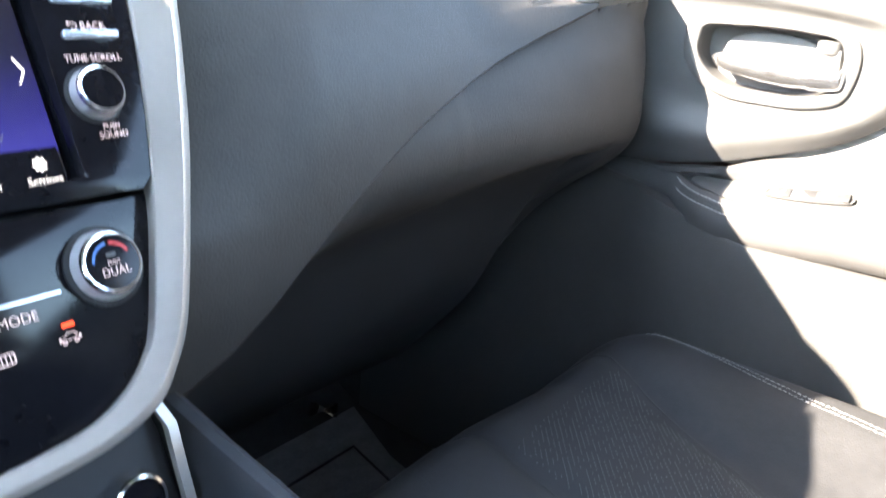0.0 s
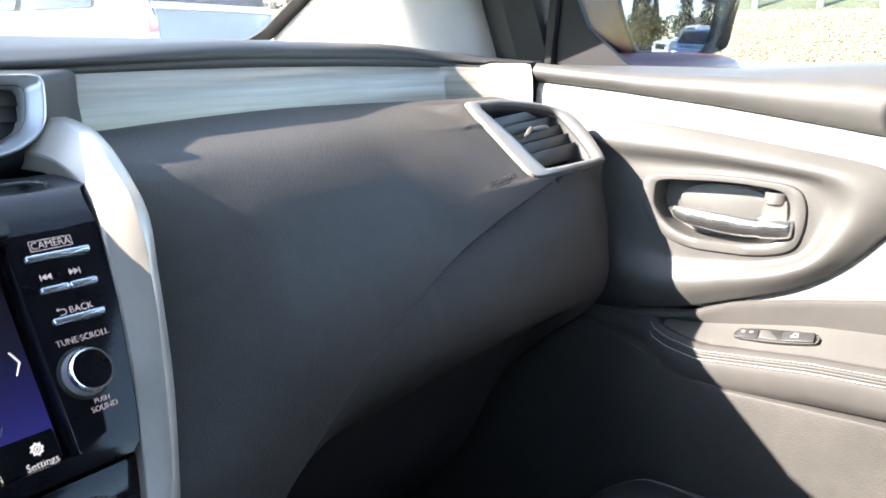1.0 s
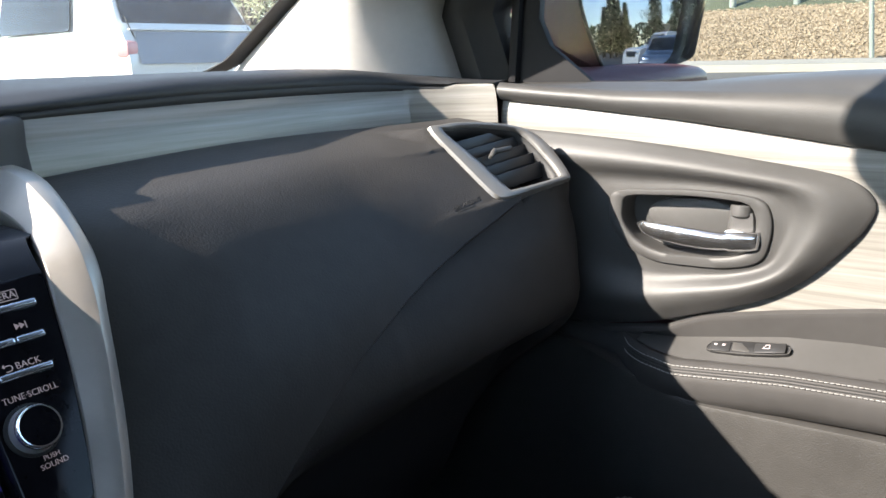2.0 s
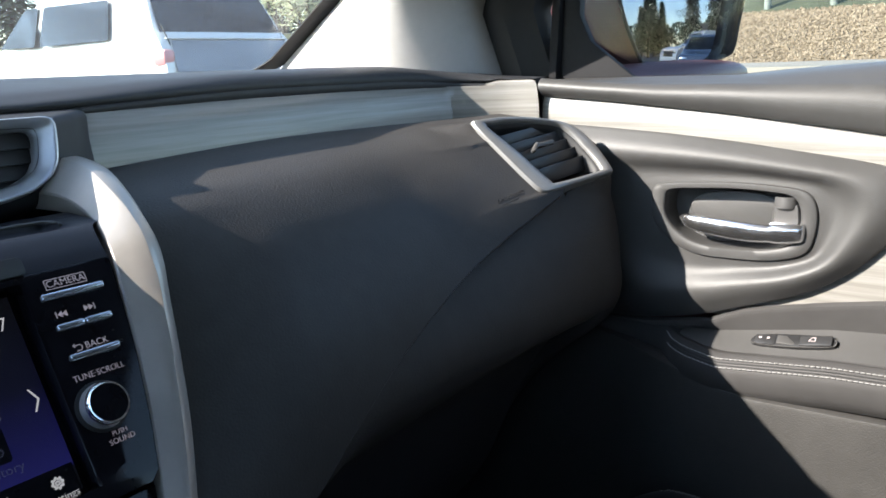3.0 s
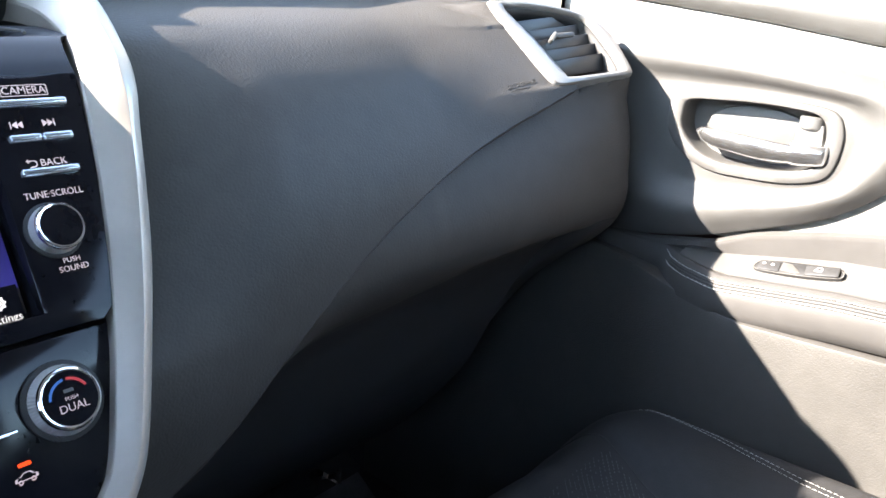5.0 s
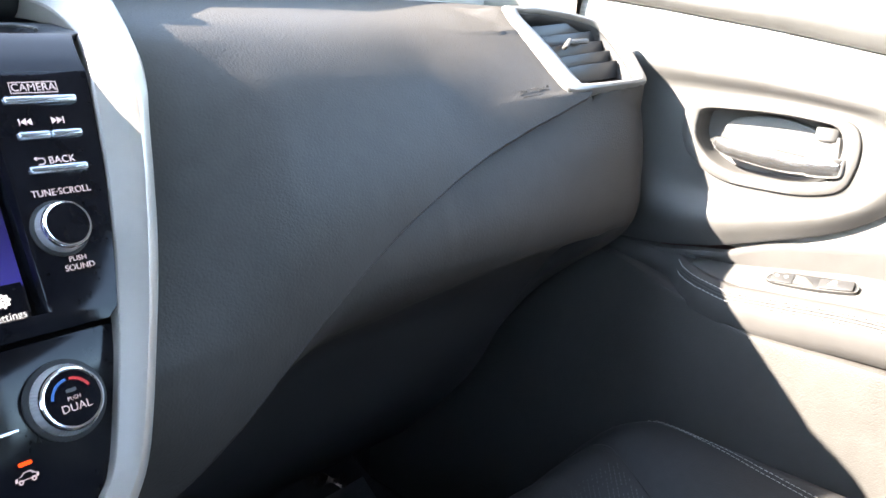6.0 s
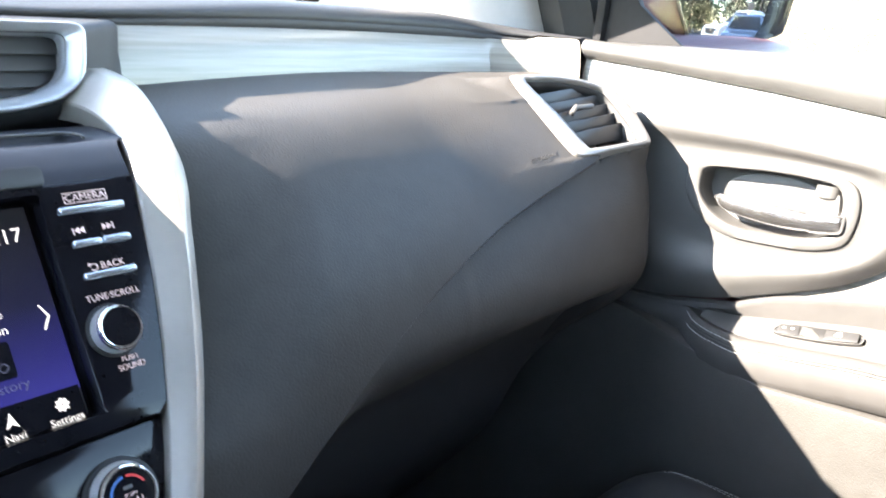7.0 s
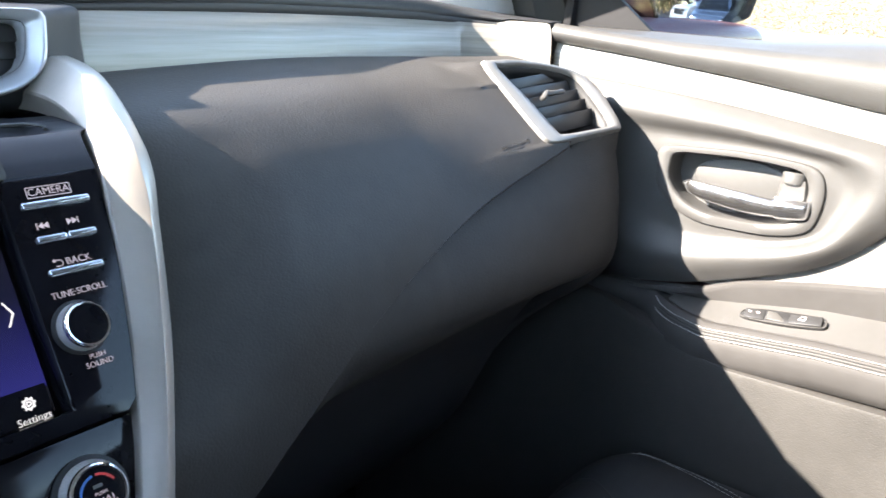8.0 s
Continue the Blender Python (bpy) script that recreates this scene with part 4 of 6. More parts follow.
# ================= passenger door =================
door = thing("door_1", "closed passenger door in charcoal with pale veneer, sunlit", "car door", (0.75, 0.3, 0.45), kind="structure")


def strip_top(y):
    return ramp(y, (-0.5, 1.138), (0.0, 1.146), (0.20, 1.156), (0.30, 1.1662), (0.338, 1.1708), (0.3735, 1.1755), (0.425, 1.182), (0.48, 1.1888), (0.54, 1.1945), (0.60, 1.2003), (0.695, 1.2075))


YS = [0.6915 - 1.1 * (i / 70) for i in range(71)]
rows = []
for y in YS:
    zl = strip_top(y)
    # a convex roll over the veneer, then the slope up to the window ledge
    r = ramp(y, (0.0, 0.052), (0.35, 0.0420), (0.45, 0.0310), (0.55, 0.0220), (0.62, 0.0195), (0.69, 0.0195))
    ledge = ramp(y, (0.0, 1.240), (0.354, 1.232), (0.44, 1.227), (0.49, 1.2232), (0.70, 1.2232))
    zr = zl + r
    rows.append(spline([(0.737, y, zl - 0.001), (0.7285, y, zl + 0.0003), (0.7228, y, zl + 0.22 * r), (0.7195, y, zl + 0.48 * r), (0.7206, y, zl + 0.76 * r), (0.7270, y, zr), (0.7360, y, zr + 0.30 * (ledge - zr)), (0.750, y, zr + 0.75 * (ledge - zr)), (0.768, y, ledge), (0.800, y, ledge), (0.803, y, 1.20)], 3))
part("sill_pad", loft(rows, back=(0.006, 0, -0.002)), DOOR_SOFT, door, "soft charcoal pad below the window")
# teardrop pad round the handle
pad_line = [(0.688, 1.177), (0.65, 1.1745), (0.592, 1.171), (0.527, 1.1662), (0.468, 1.1605), (0.414, 1.1538), (0.364, 1.1475), (0.338, 1.1432), (0.321, 1.1385), (0.3085, 1.1315), (0.301, 1.1228), (0.2985, 1.1135), (0.302, 1.102), (0.310, 1.087), (0.3235, 1.070), (0.3406, 1.0508), (0.359, 1.0345), (0.379, 1.0205), (0.4055, 1.0070), (0.46, 0.987), (0.51, 0.971), (0.58, 0.960), (0.66, 0.965), (0.70, 1.02), (0.705, 1.10), (0.700, 1.165)]
pad = resample(spline([(y, z, 0) for y, z in pad_line], 8, True), 120, True)
bez_line = [(0.546, 1.1135), (0.505, 1.118), (0.466, 1.120), (0.425, 1.119), (0.396, 1.1145), (0.3855, 1.098), (0.386, 1.072), (0.395, 1.0525), (0.425, 1.0425), (0.462, 1.040), (0.502, 1.0412), (0.532, 1.0535), (0.5505, 1.0755), (0.553, 1.098)]
bez = resample(spline([(y, z, 0) for y, z in bez_line], 8, True), 120, True)


def matched(a, b, centre):
    """Order both rings by the angle about a centre, so that they can be joined."""
    ta, tb, out = [(x, tuple(p)) for x, p in by_angle2(a, centre)], [(x, tuple(p)) for x, p in by_angle2(b, centre)], []
    for ang, p in ta:
        prev = tb[-1][0] - 2 * math.pi, tb[-1][1]
        for cur in tb + [(tb[0][0] + 2 * math.pi, tb[0][1])]:
            if cur[0] >= ang:
                f = (ang - prev[0]) / max(1e-9, cur[0] - prev[0])
                out.append((Vector(p), Vector(prev[1]).lerp(Vector(cur[1]), f)))
                break
            prev = cur
    return out


PAD2 = [Vector((p.x, p.y)) for p in pad]
rows = []
for y in [0.6915 - 1.1 * (i / 140) for i in range(141)]:
    zt, row = strip_top(y), []
    for k in range(46):
        z = 0.975 + (zt - 0.975) * k / 45
        deep = 0.05 if within(PAD2, 0.47 + (y - 0.47) * 1.05, 1.08 + (z - 1.08) * 1.10) else 0
        # convex: the upper edge leans back under the roll
        back = 0.006 * max(0, 1 - (zt - z) / 0.024) ** 2
        row.append(Vector((0.7285 + 0.006 * (1 - k / 45) + back + deep, y, z)))
    rows.append(row + [Vector((0.7365, y, zt + 0.0006)), Vector((0.742, y, zt + 0.001))])
part("veneer", loft(rows, back=(0.004, 0, 0)), WOOD, door, "pale streaked veneer panel")


def by_angle2(pts, c):
    return sorted(((math.atan2(p.y - c[1], p.x - c[0]), tuple(p)) for p in pts))


pairs = matched(pad, bez, (0.47, 1.082))
rows = []
for f, x in ((0, 0.742), (0.0, 0.7268), (0.02, 0.7256), (0.06, 0.7242), (0.12, 0.7220), (0.20, 0.7190), (0.29, 0.7160), (0.38, 0.7140), (0.46, 0.7133), (0.54, 0.7141), (0.62, 0.7167), (0.70, 0.7206), (0.78, 0.7242), (0.86, 0.7252), (0.93, 0.7246), (1.02, 0.7244), (1.03, 0.737)):
    rows.append([Vector((x, p.lerp(q, f).x, p.lerp(q, f).y)) for p, q in pairs])
part("handle_pad", loft(rows, around=True), DOOR_SOFT, door, "soft charcoal teardrop pad round the handle")

BC = Vector((0.469, 1.0825, 0))
inner = [BC + Vector(((p.x - 0.469) * 0.81, (p.y - 1.080) * 0.765, 0)) for p in bez]
rows = [[Vector((x, p.lerp(q, f).x, p.lerp(q, f).y)) for p, q in zip(bez, inner)] for f, x in ((0, 0.732), (0, 0.7242), (0.05, 0.7220), (0.12, 0.7212), (0.5, 0.7208), (0.86, 0.7212), (0.93, 0.7220), (0.98, 0.7238), (1.0, 0.7262), (1.02, 0.735))]
handle = part("door_handle", loft(rows, around=True), BEZEL, door, "inner door handle in a satin bezel")
rows = [[Vector((x, BC.x + (p.x - BC.x) * f, BC.y + (p.y - BC.y) * f)) for p in inner] for f, x in ((1.01, 0.724), (0.985, 0.738), (0.95, 0.7465), (0.6, 0.7490), (0.02, 0.7495))]
part("cup", loft(rows, around=True), DOOR_SOFT, handle, "dark hollow behind the lever")
# a shallow grey dish in the hollow
part("dish", plate([(u * 0.046 - 0.004, v) for u, v in [(math.cos(a) * 1.07, math.sin(a) * 0.0200) for a in [2 * math.pi * i / 40 for i in range(40)]]], axes((0.7440, 0.464, 1.0885), (0, -1, 0), (0, 0, 1)), 0.005, 0.002), DISHGREY, handle, "grey dished plate")
lever_c = spline([(0.727, 0.5215, 1.0790), (0.7185, 0.508, 1.0765), (0.7150, 0.475, 1.0735), (0.7150, 0.44, 1.0715), (0.7165, 0.415, 1.0725), (0.7190, 0.399, 1.0740), (0.726, 0.3945, 1.0750)], 8)
rows = []
for i, p in enumerate(lever_c):
    f = i / (len(lever_c) - 1)
    hh = 0.0032 + 0.0068 * math.sin(math.pi * min(1, f * 1.1 + 0.06)) if f < 0.6 else 0.0088 + 0.0012 * math.sin(math.pi * f)
    hh *= min(1, 0.35 + 6 * f, 0.5 + 8 * (1 - f))
    rows.append([p + Vector((0.0050 * math.cos(a) - 0.06 * hh * math.sin(a), 0, hh * math.sin(a))) for a in [2 * math.pi * k / 18 for k in range(18)]])
part("lever", loft(rows, around=True, ends=True), LEVER, handle, "polished chrome pull lever")
tab_bm = join(lathe([(0.0001, 0.0085), (0.0085, 0.0080), (0.0112, 0.0060), (0.0118, 0.0035), (0.0118, -0.004), (0.0105, -0.005)], axes((0.7345, 0.4165, 1.1015), (0, -1, 0), (-1, 0, 0.12)), 28),
              loft([[Vector((0.7365 + dx, 0.4150 + w * sy, z)) for dx, sy in ((0.010, 1.0), (-0.006, 1.0), (-0.0095, 0.8), (-0.0095, -0.8), (-0.006, -1.0), (0.010, -1.0))] for z, w in ((1.1000, 0.0120), (1.0965, 0.0130), (1.088, 0.0138), (1.078, 0.0150), (1.075, 0.0152))], around=True, ends=True))
part("lock_tab", tab_bm, DISHGREY, handle, "grey lock tab")
part("lever_foot", box((0.010, 0.030, 0.012), (0.725, 0.4150, 1.0770), 0.003), CHROME, handle, "chrome lever foot")

# armrest
def arm_row(y):
    lip = ramp(y, (-0.5, 1.03), (0.2, 1.024), (0.288, 1.0165), (0.371, 1.0015), (0.448, 0.985), (0.484, 0.968), (0.56, 0.955), (0.66, 0.955))
    pan = ramp(y, (-0.5, 0.99), (0.30, 0.982), (0.368, 0.9765), (0.476, 0.957), (0.58, 0.948), (0.66, 0.95))
    inn = ramp(y, (-0.5, 0.962), (0.277, 0.9585), (0.358, 0.955), (0.467, 0.943), (0.53, 0.952), (0.66, 0.97))
    pul = ramp(y, (-0.5, 0.0), (0.46, 0.0), (0.50, 0.005), (0.518, 0.014), (0.532, 0.034), (0.66, 0.045))
    return [(0.7365, lip + 0.001), (0.7320, lip + 0.004), (0.7275, lip + 0.001), (0.7270, lip - 0.004), (0.7325, pan + 0.003), (0.7325, pan - 0.0010), (0.7040 + pul, inn + 0.0010), (0.7010 + pul, inn + 0.0022), (0.6965 + pul, inn + 0.0018), (0.6905 + pul, inn - 0.003), (0.6862 + pul, inn - 0.010), (0.6848 + pul, inn - 0.018), (0.6865 + pul, inn - 0.032), (0.6925 + pul, inn - 0.044), (0.7 + pul, inn - 0.047)]


AY = [0.66 - 1.05 * i / 60 for i in range(61)]
part("armrest", loft([[Vector((x, y, z)) for x, z in arm_row(y)] for y in AY], back=(0.006, 0, -0.002)), ARM, door, "stitched dark leather armrest", 50)
plate_rows = []
for y in [0.515 - 0.75 * i / 40 for i in range(41)]:
    r = arm_row(y)
    (x5, z5), (x6, z6) = r[5], r[6]
    plate_rows.append([Vector((x5 - 0.0003, y, z5 + 0.001)), Vector((x5 - 0.001, y, z5 + 0.0024)), Vector((x6 + 0.003, y, z6 + 0.0024)), Vector((x6 + 0.0012, y, z6 + 0.0010))])
part("switch_plate", loft(plate_rows, back=(0.001, 0, -0.002)), SWITCHPLATE, door, "dark grey switch plate on the armrest")
for dz, dx in ((-0.0005, 0.0002), (-0.0085, -0.0035)):
    line = []
    for y in [0.531 - 0.86 * i / 80 for i in range(81)]:
        x9, z9 = arm_row(y)[9 if dx > 0 else 10]
        line.append((x9 - 0.0012, y, z9 + (0.0016 if dx > 0 else 0.0006)))
    part("stitching", stitches(line, 0.0034, 0.0014, 0.00062, (-0.0005, 0, 0.0005)), THREAD, door, "pale grey stitching", 0)


for f in (0.32, 0.68):
    line = []
    for y in [0.520 - 0.85 * i / 60 for i in range(61)]:
        (xa, za), (xb, zb) = arm_row(y)[9], arm_row(y)[10]
        line.append((xa + (xb - xa) * f - 0.0004, y, za + (zb - za) * f + 0.0003))
    part("piping_groove", tube(line, 0.0006, 6), RUBBER, door, "dark groove beside the piping")


def arm_plane(y, f):
    r = arm_row(y)
    (x5, z5), (x6, z6) = r[5], r[6]
    return Vector((x5 + (x6 - x5) * f, y, z5 + (z6 - z5) * f + 0.0026))


p0, p1, pa, pb = arm_plane(0.440, 0.5), arm_plane(0.358, 0.5), arm_plane(0.40, 0.2), arm_plane(0.40, 0.8)
SWM = axes((p0 + p1) / 2 + Vector((0, 0, 0.0004)), p1 - p0, pa - pb)
sw_outline = spline([(-0.041, -0.001, 0), (-0.036, 0.0055, 0), (-0.020, 0.0085, 0), (0.005, 0.0085, 0), (0.030, 0.0075, 0), (0.0395, 0.003, 0), (0.041, -0.002, 0), (0.036, -0.0065, 0), (0.005, -0.0085, 0), (-0.022, -0.0075, 0), (-0.037, -0.0055, 0)], 5, True)
switch = part("window_switch", plate([(p.x, p.y) for p in sw_outline], SWM @ Matrix.Translation((0, 0, 0.0016)), 0.004, 0.0008), MATTE, door, "black window and lock switch")
part("rim", frame_ring([(p.x, p.y) for p in sw_outline], [(p.x * 0.975, p.y * 0.90) for p in sw_outline], SWM @ Matrix.Translation((0, 0, 0.0014)), ((0, 0), (0, 0.0009), (1, 0.0009), (1, 0))), SWITCHPLATE, switch, "thin grey rim")
part("rocker", box((0.020, 0.0125, 0.0030), bevel=0.0013, m=SWM @ Matrix.Translation((-0.0262, 0, 0.0018)) @ Euler((0, radians(4), 0)).to_matrix().to_4x4()), SWITCH, switch, "lock rocker")
part("rocker", box((0.031, 0.0125, 0.0034), bevel=0.0015, m=SWM @ Matrix.Translation((0.0220, 0, 0.0020)) @ Euler((0, radians(-4), 0)).to_matrix().to_4x4()), SWITCH, switch, "window rocker")
part("scoop", plate([(-0.0145, -0.0052), (0.0050, -0.0052), (-0.0060, 0.0055), (-0.0145, 0.0055)], SWM @ Matrix.Translation((0, 0, 0.0019)) @ Euler((0, radians(7), 0)).to_matrix().to_4x4(), 0.0015, 0.0005), SWITCHPLATE, switch, "grey finger scoop")
part("print", join(*[box((0.0030, 0.0022, 0.0003), bevel=0.0001, m=SWM @ Matrix.Translation((dx, 0.0015, 0.0034 + 0.0005 * (dx < -0.03)))) for dx in (-0.031, -0.023)]), PRINT, switch)
part("print", frame_ring([(-0.003, -0.0025), (0.004, -0.0025), (0.004, 0.0025), (0, 0.0025)], [(-0.0018, -0.0018), (0.0032, -0.0018), (0.0032, 0.0018), (0.0003, 0.0018)], SWM @ Matrix.Translation((0.018, 0.001, 0.0036)), ((0, 0), (0, 0.0003), (1, 0.0003), (1, 0))), PRINT, switch, "", 0)

# lower door skin
rows = []
for y in [0.99 - 1.39 * i / 60 for i in range(61)]:
    z0 = ramp(y, (-0.5, 0.908), (0.29, 0.9085), (0.439, 0.905), (0.507, 0.918), (0.58, 0.935), (0.72, 0.95), (0.99, 0.96))
    pul = ramp(y, (-0.5, 0.0), (0.45, 0.0), (0.53, 0.012), (0.60, 0.030), (0.72, 0.038), (0.99, 0.055))
    rows.append(spline([(0.715 + pul, y, z0 + 0.006), (0.700 + pul, y, z0 + 0.003), (0.6885 + pul, y, z0 + 0.0015), (0.6860 + pul, y, z0 - 0.003), (0.687 + pul, y, z0 - 0.03), (0.692 + pul, y, z0 - 0.09), (0.700 + pul, y, z0 - 0.2), (0.705 + pul, y, 0.45)], 4))
part("lower_panel", loft(rows, back=(0.006, 0, 0)), LOWER, door, "grained lower door panel with a rolled upper edge")
# backing shell of the door
part("door_shell", box((0.05, 1.15, 0.775), (0.8235, 0.14, 0.82), 0.01), MAROON, door, "maroon outer door skin")
part("door_seal", tube([(0.742, 0.697, z) for z in (0.95, 1.05, 1.15, 1.2265)], 0.0035, 8), RUBBER, door, "black rubber seal at the door's edge")

# window frame, corner panel and glass
part("corner_panel", join(plate([(0.0, 0.0), (0.105, 0.0), (0.046, 0.044), (0.030, 0.075), (0.030, 0.30), (0.0, 0.30)], axes((0.786, 0.708, 1.224), (0, -1, 0), (0.12, 0, 1)), 0.012, 0.002), plate([(0.0, 0.0), (0.012, 0.0), (0.012, 0.30), (0.0, 0.30)], axes((0.776, 0.712, 1.224), (0, -1, 0), (0.12, 0, 1)), 0.02, 0.004)), SAIL, door, "dull black corner panel behind the mirror")
part("window_seal", loft([[Vector((0.781, y, z - 0.006)), Vector((0.797, y, z - 0.006)), Vector((0.799, y, z + 0.0015)), Vector((0.787, y, z + 0.002))] for y, z in ((0.63, 1.2232), (0.49, 1.2232), (0.44, 1.227), (0.354, 1.232), (0.0, 1.240), (-0.45, 1.240))], around=True, ends=True), RUBBER, door, "black window seal")
pane = part("window_pane", box((0.004, 1.22, 0.40), (0.802, 0.09, 1.40)), SIDEGLASS, door, "clear side window", 0)
pane.visible_shadow = False

# ---- outside mirror, fixed to the door ----
MM = axes((1.086, 0.656, 1.288), (0.877, -0.48, 0.0), (0.007, 0.0127, 1))
gl = [(-0.122, 0.050), (-0.106, 0.078), (-0.02, 0.086), (0.045, 0.078), (0.062, 0.05), (0.052, 0.0), (0.040, -0.040), (0.005, -0.056), (-0.05, -0.070), (-0.070, -0.066), (-0.088, -0.040), (-0.110, 0.005)]
gp = resample(spline([(x, y, 0) for x, y in gl], 6, True), 96, True)
mir = part("outside_mirror", loft([[MM @ Vector((p.x * f - (0.055 if p.x < 0 and f > 1.07 else 0) * min(1, -p.x / 0.05) * min(1, max(0, (p.y + 0.045) / 0.03)), p.y * f + dy, h - 0.006)) for p in gp] for f, h, dy in ((0.99, 0.000, 0), (1.025, 0.006, 0), (1.10, 0.000, 0), (1.14, -0.02, -0.002), (1.10, -0.07, -0.004), (0.8, -0.11, -0.006), (0.1, -0.12, -0.006))], around=True), MAROON, door, "maroon outside mirror housing")
part("mirror_rim", loft([[MM @ Vector((p.x * f + k * 0.042 * min(1, max(0, p.x / 0.04)), p.y * f, h)) for p in gp] for f, h, k in ((0.97, -0.002, 0), (1.0, 0.0030, 0), (1.012, 0.0075, 0.3), (1.022, 0.0080, 0.8), (1.030, 0.004, 1.0), (1.02, -0.006, 0.9))], around=True), PIANO, mir, "black mirror rim")
CURVE = 1.3
part("mirror_glass", loft([[MM @ Vector((p.x * f, p.y * f, 0.004 - ((p.x * f) ** 2 + (p.y * f) ** 2) / (2 * CURVE))) for p in gp] for f in [max(0.002, i / 16) for i in range(17)]] + [[MM @ Vector((p.x * 0.99, p.y * 0.99, -0.008)) for p in gp]], around=True), MIRROR, mir, "convex mirror glass", 60)
part("mirror_arm", loft([spline([Vector((x, y, z)) for y, z in ((0.76, 1.203), (a + 0.03, 1.204), (a, 1.212), (a + 0.002, top - 0.010), (a + 0.03, top - 0.002), (0.70, top), (0.76, top - 0.002))], 4) for x, a, top in ((0.81, 0.66, 1.228), (0.90, 0.62, 1.234), (1.0, 0.588, 1.238), (1.08, 0.575, 1.240), (1.12, 0.58, 1.238))], around=True, ends=True), MAROON, mir, "maroon mirror arm")

# ================= passenger seat =================
seat = thing("passenger_seat", "black leather passenger seat with grey stitching", "seat", (0.38, 0.2, 0.45))


SEAM_R = [(0.583, 0.556), (0.591, 0.535), (0.589, 0.515), (0.577, 0.491), (0.555, 0.452), (0.540, 0.419), (0.519, 0.369), (0.498, 0.327), (0.48, 0.24), (0.47, 0.0)]
SEAM_L = [(0.400, 0.585), (0.404, 0.548), (0.397, 0.515), (0.386, 0.481), (0.377, 0.448), (0.365, 0.38), (0.355, 0.25), (0.35, 0.0)]


def seat_front(x):
    """Where the cushion's front begins to roll down."""
    return ramp(x, (0.18, 0.50), (0.25, 0.528), (0.405, 0.533), (0.507, 0.522), (0.547, 0.516), (0.589, 0.509), (0.628, 0.499), (0.662, 0.480), (0.685, 0.450))


def seat_z(x, y):
    """Height of the cushion: low in the middle, with a bolster on each side."""
    a = x - 0.405
    side = min(1, max(0, (abs(a) - 0.12) / 0.11))
    bol = 0.027 * math.sin(side * math.pi / 2) ** 1.5
    edge = max(0, abs(a) - 0.235) / 0.045
    drop = 0.034 * edge * edge
    front = max(0, (y - seat_front(x)) / 0.062)
    furrow = 0.0
    for seam in (SEAM_R, SEAM_L):
        d = (x - ramp(y, *sorted((b, a) for a, b in seam))) / (0.016 if x > 0.45 else 0.012)
        furrow += 0.0055 * math.exp(-d * d)
    return 0.777 + bol - drop - furrow - 0.055 * front * front - 0.05 * max(0, 0.3 - y) * 0.4


rows = []
for i in range(72):
    x = 0.182 + 0.502 * i / 71
    row = []
    yend = seat_front(x) + 0.062
    for j in range(60):
        y = -0.35 + (yend + 0.35) * (1 - (1 - j / 59) ** 1.5)
        row.append(Vector((x, y, seat_z(x, y))))
    e = row[-1]
    row += [e + Vector((0, 0.004, -0.03)), e + Vector((0, -0.006, -0.09)), e + Vector((0, -0.03, -0.16))]
    rows.append(row)
for sgn, r in ((-1, rows[0]), (1, rows[-1])):
    lower = [p + Vector((sgn * 0.006, 0, -0.035)) for p in r]
    low2 = [p + Vector((sgn * 0.002, 0, -0.16)) for p in r]
    if sgn < 0:
        rows = [low2, lower] + rows
    else:
        rows = rows + [lower, low2]
part("cushion", loft(rows, back=(0, 0, -0.012)), SEAT, seat, "black leather cushion with raised bolsters", 60)


def seat_line(pts, lift=0.0008):
    return [Vector((x, y, seat_z(x, y) + lift)) for x, y, _ in resample([(x, y, 0) for x, y in pts], 90)]


for pts in ([(0.640, 0.502), (0.646, 0.489), (0.647, 0.465), (0.639, 0.422), (0.630, 0.388), (0.620, 0.34), (0.612, 0.25), (0.605, -0.1)], [(0.648, 0.497), (0.652, 0.472), (0.646, 0.426), (0.637, 0.388), (0.627, 0.34), (0.618, 0.25), (0.610, -0.1)]):
    part("stitching", stitches(seat_line(pts), 0.0036, 0.0016, 0.00032, (0, 0, 0.0003)), THREAD, seat, "double row of grey stitching", 0)
for line in (SEAM_R, SEAM_L):
    part("seam", tube(seat_line(line, -0.0006), 0.0013, 6), RUBBER, seat, "dark seam groove")
holes = []
rnd = random.Random(4)
slant = Matrix.Rotation(math.atan2(0.58, 0.81), 4, "Z")
for i in range(34):
    for j in range(96):
        # rows of short slits that run slantwise over the insert
        x, y = 0.376 + 0.0070 * i + (0.0035 if j % 2 else 0), 0.26 + 0.0027 * j
        lim = ramp(y, *sorted((b, a) for a, b in SEAM_R[2:]))
        low = ramp(y, *sorted((b, a) for a, b in SEAM_L[1:]))
        if low + 0.012 < x < lim - 0.008 and y < 0.512 - 0.25 * max(0, x - 0.53) and rnd.random() < 0.7:
            holes.append(box((0.0026, 0.0006, 0.0005), bevel=0, m=Matrix.Translation((x, y, seat_z(x, y) + 0.0001)) @ slant))
tagged(part("perforation", join(*holes), DOTS, seat, "fine pale slits", 0), kind="stuff")
rows = []
for z, y in ((0.80, -0.20), (0.95, -0.26), (1.2, -0.33), (1.42, -0.40)):
    rows.append([Vector((0.375 + 0.25 * math.cos(a), y - 0.07 + 0.07 * math.sin(a) * (1 if math.sin(a) < 0 else 0.6), z)) for a in [2 * math.pi * k / 24 for k in range(24)]])
part("backrest", loft(rows, around=True, ends=True), SEAT, seat, "black leather backrest")
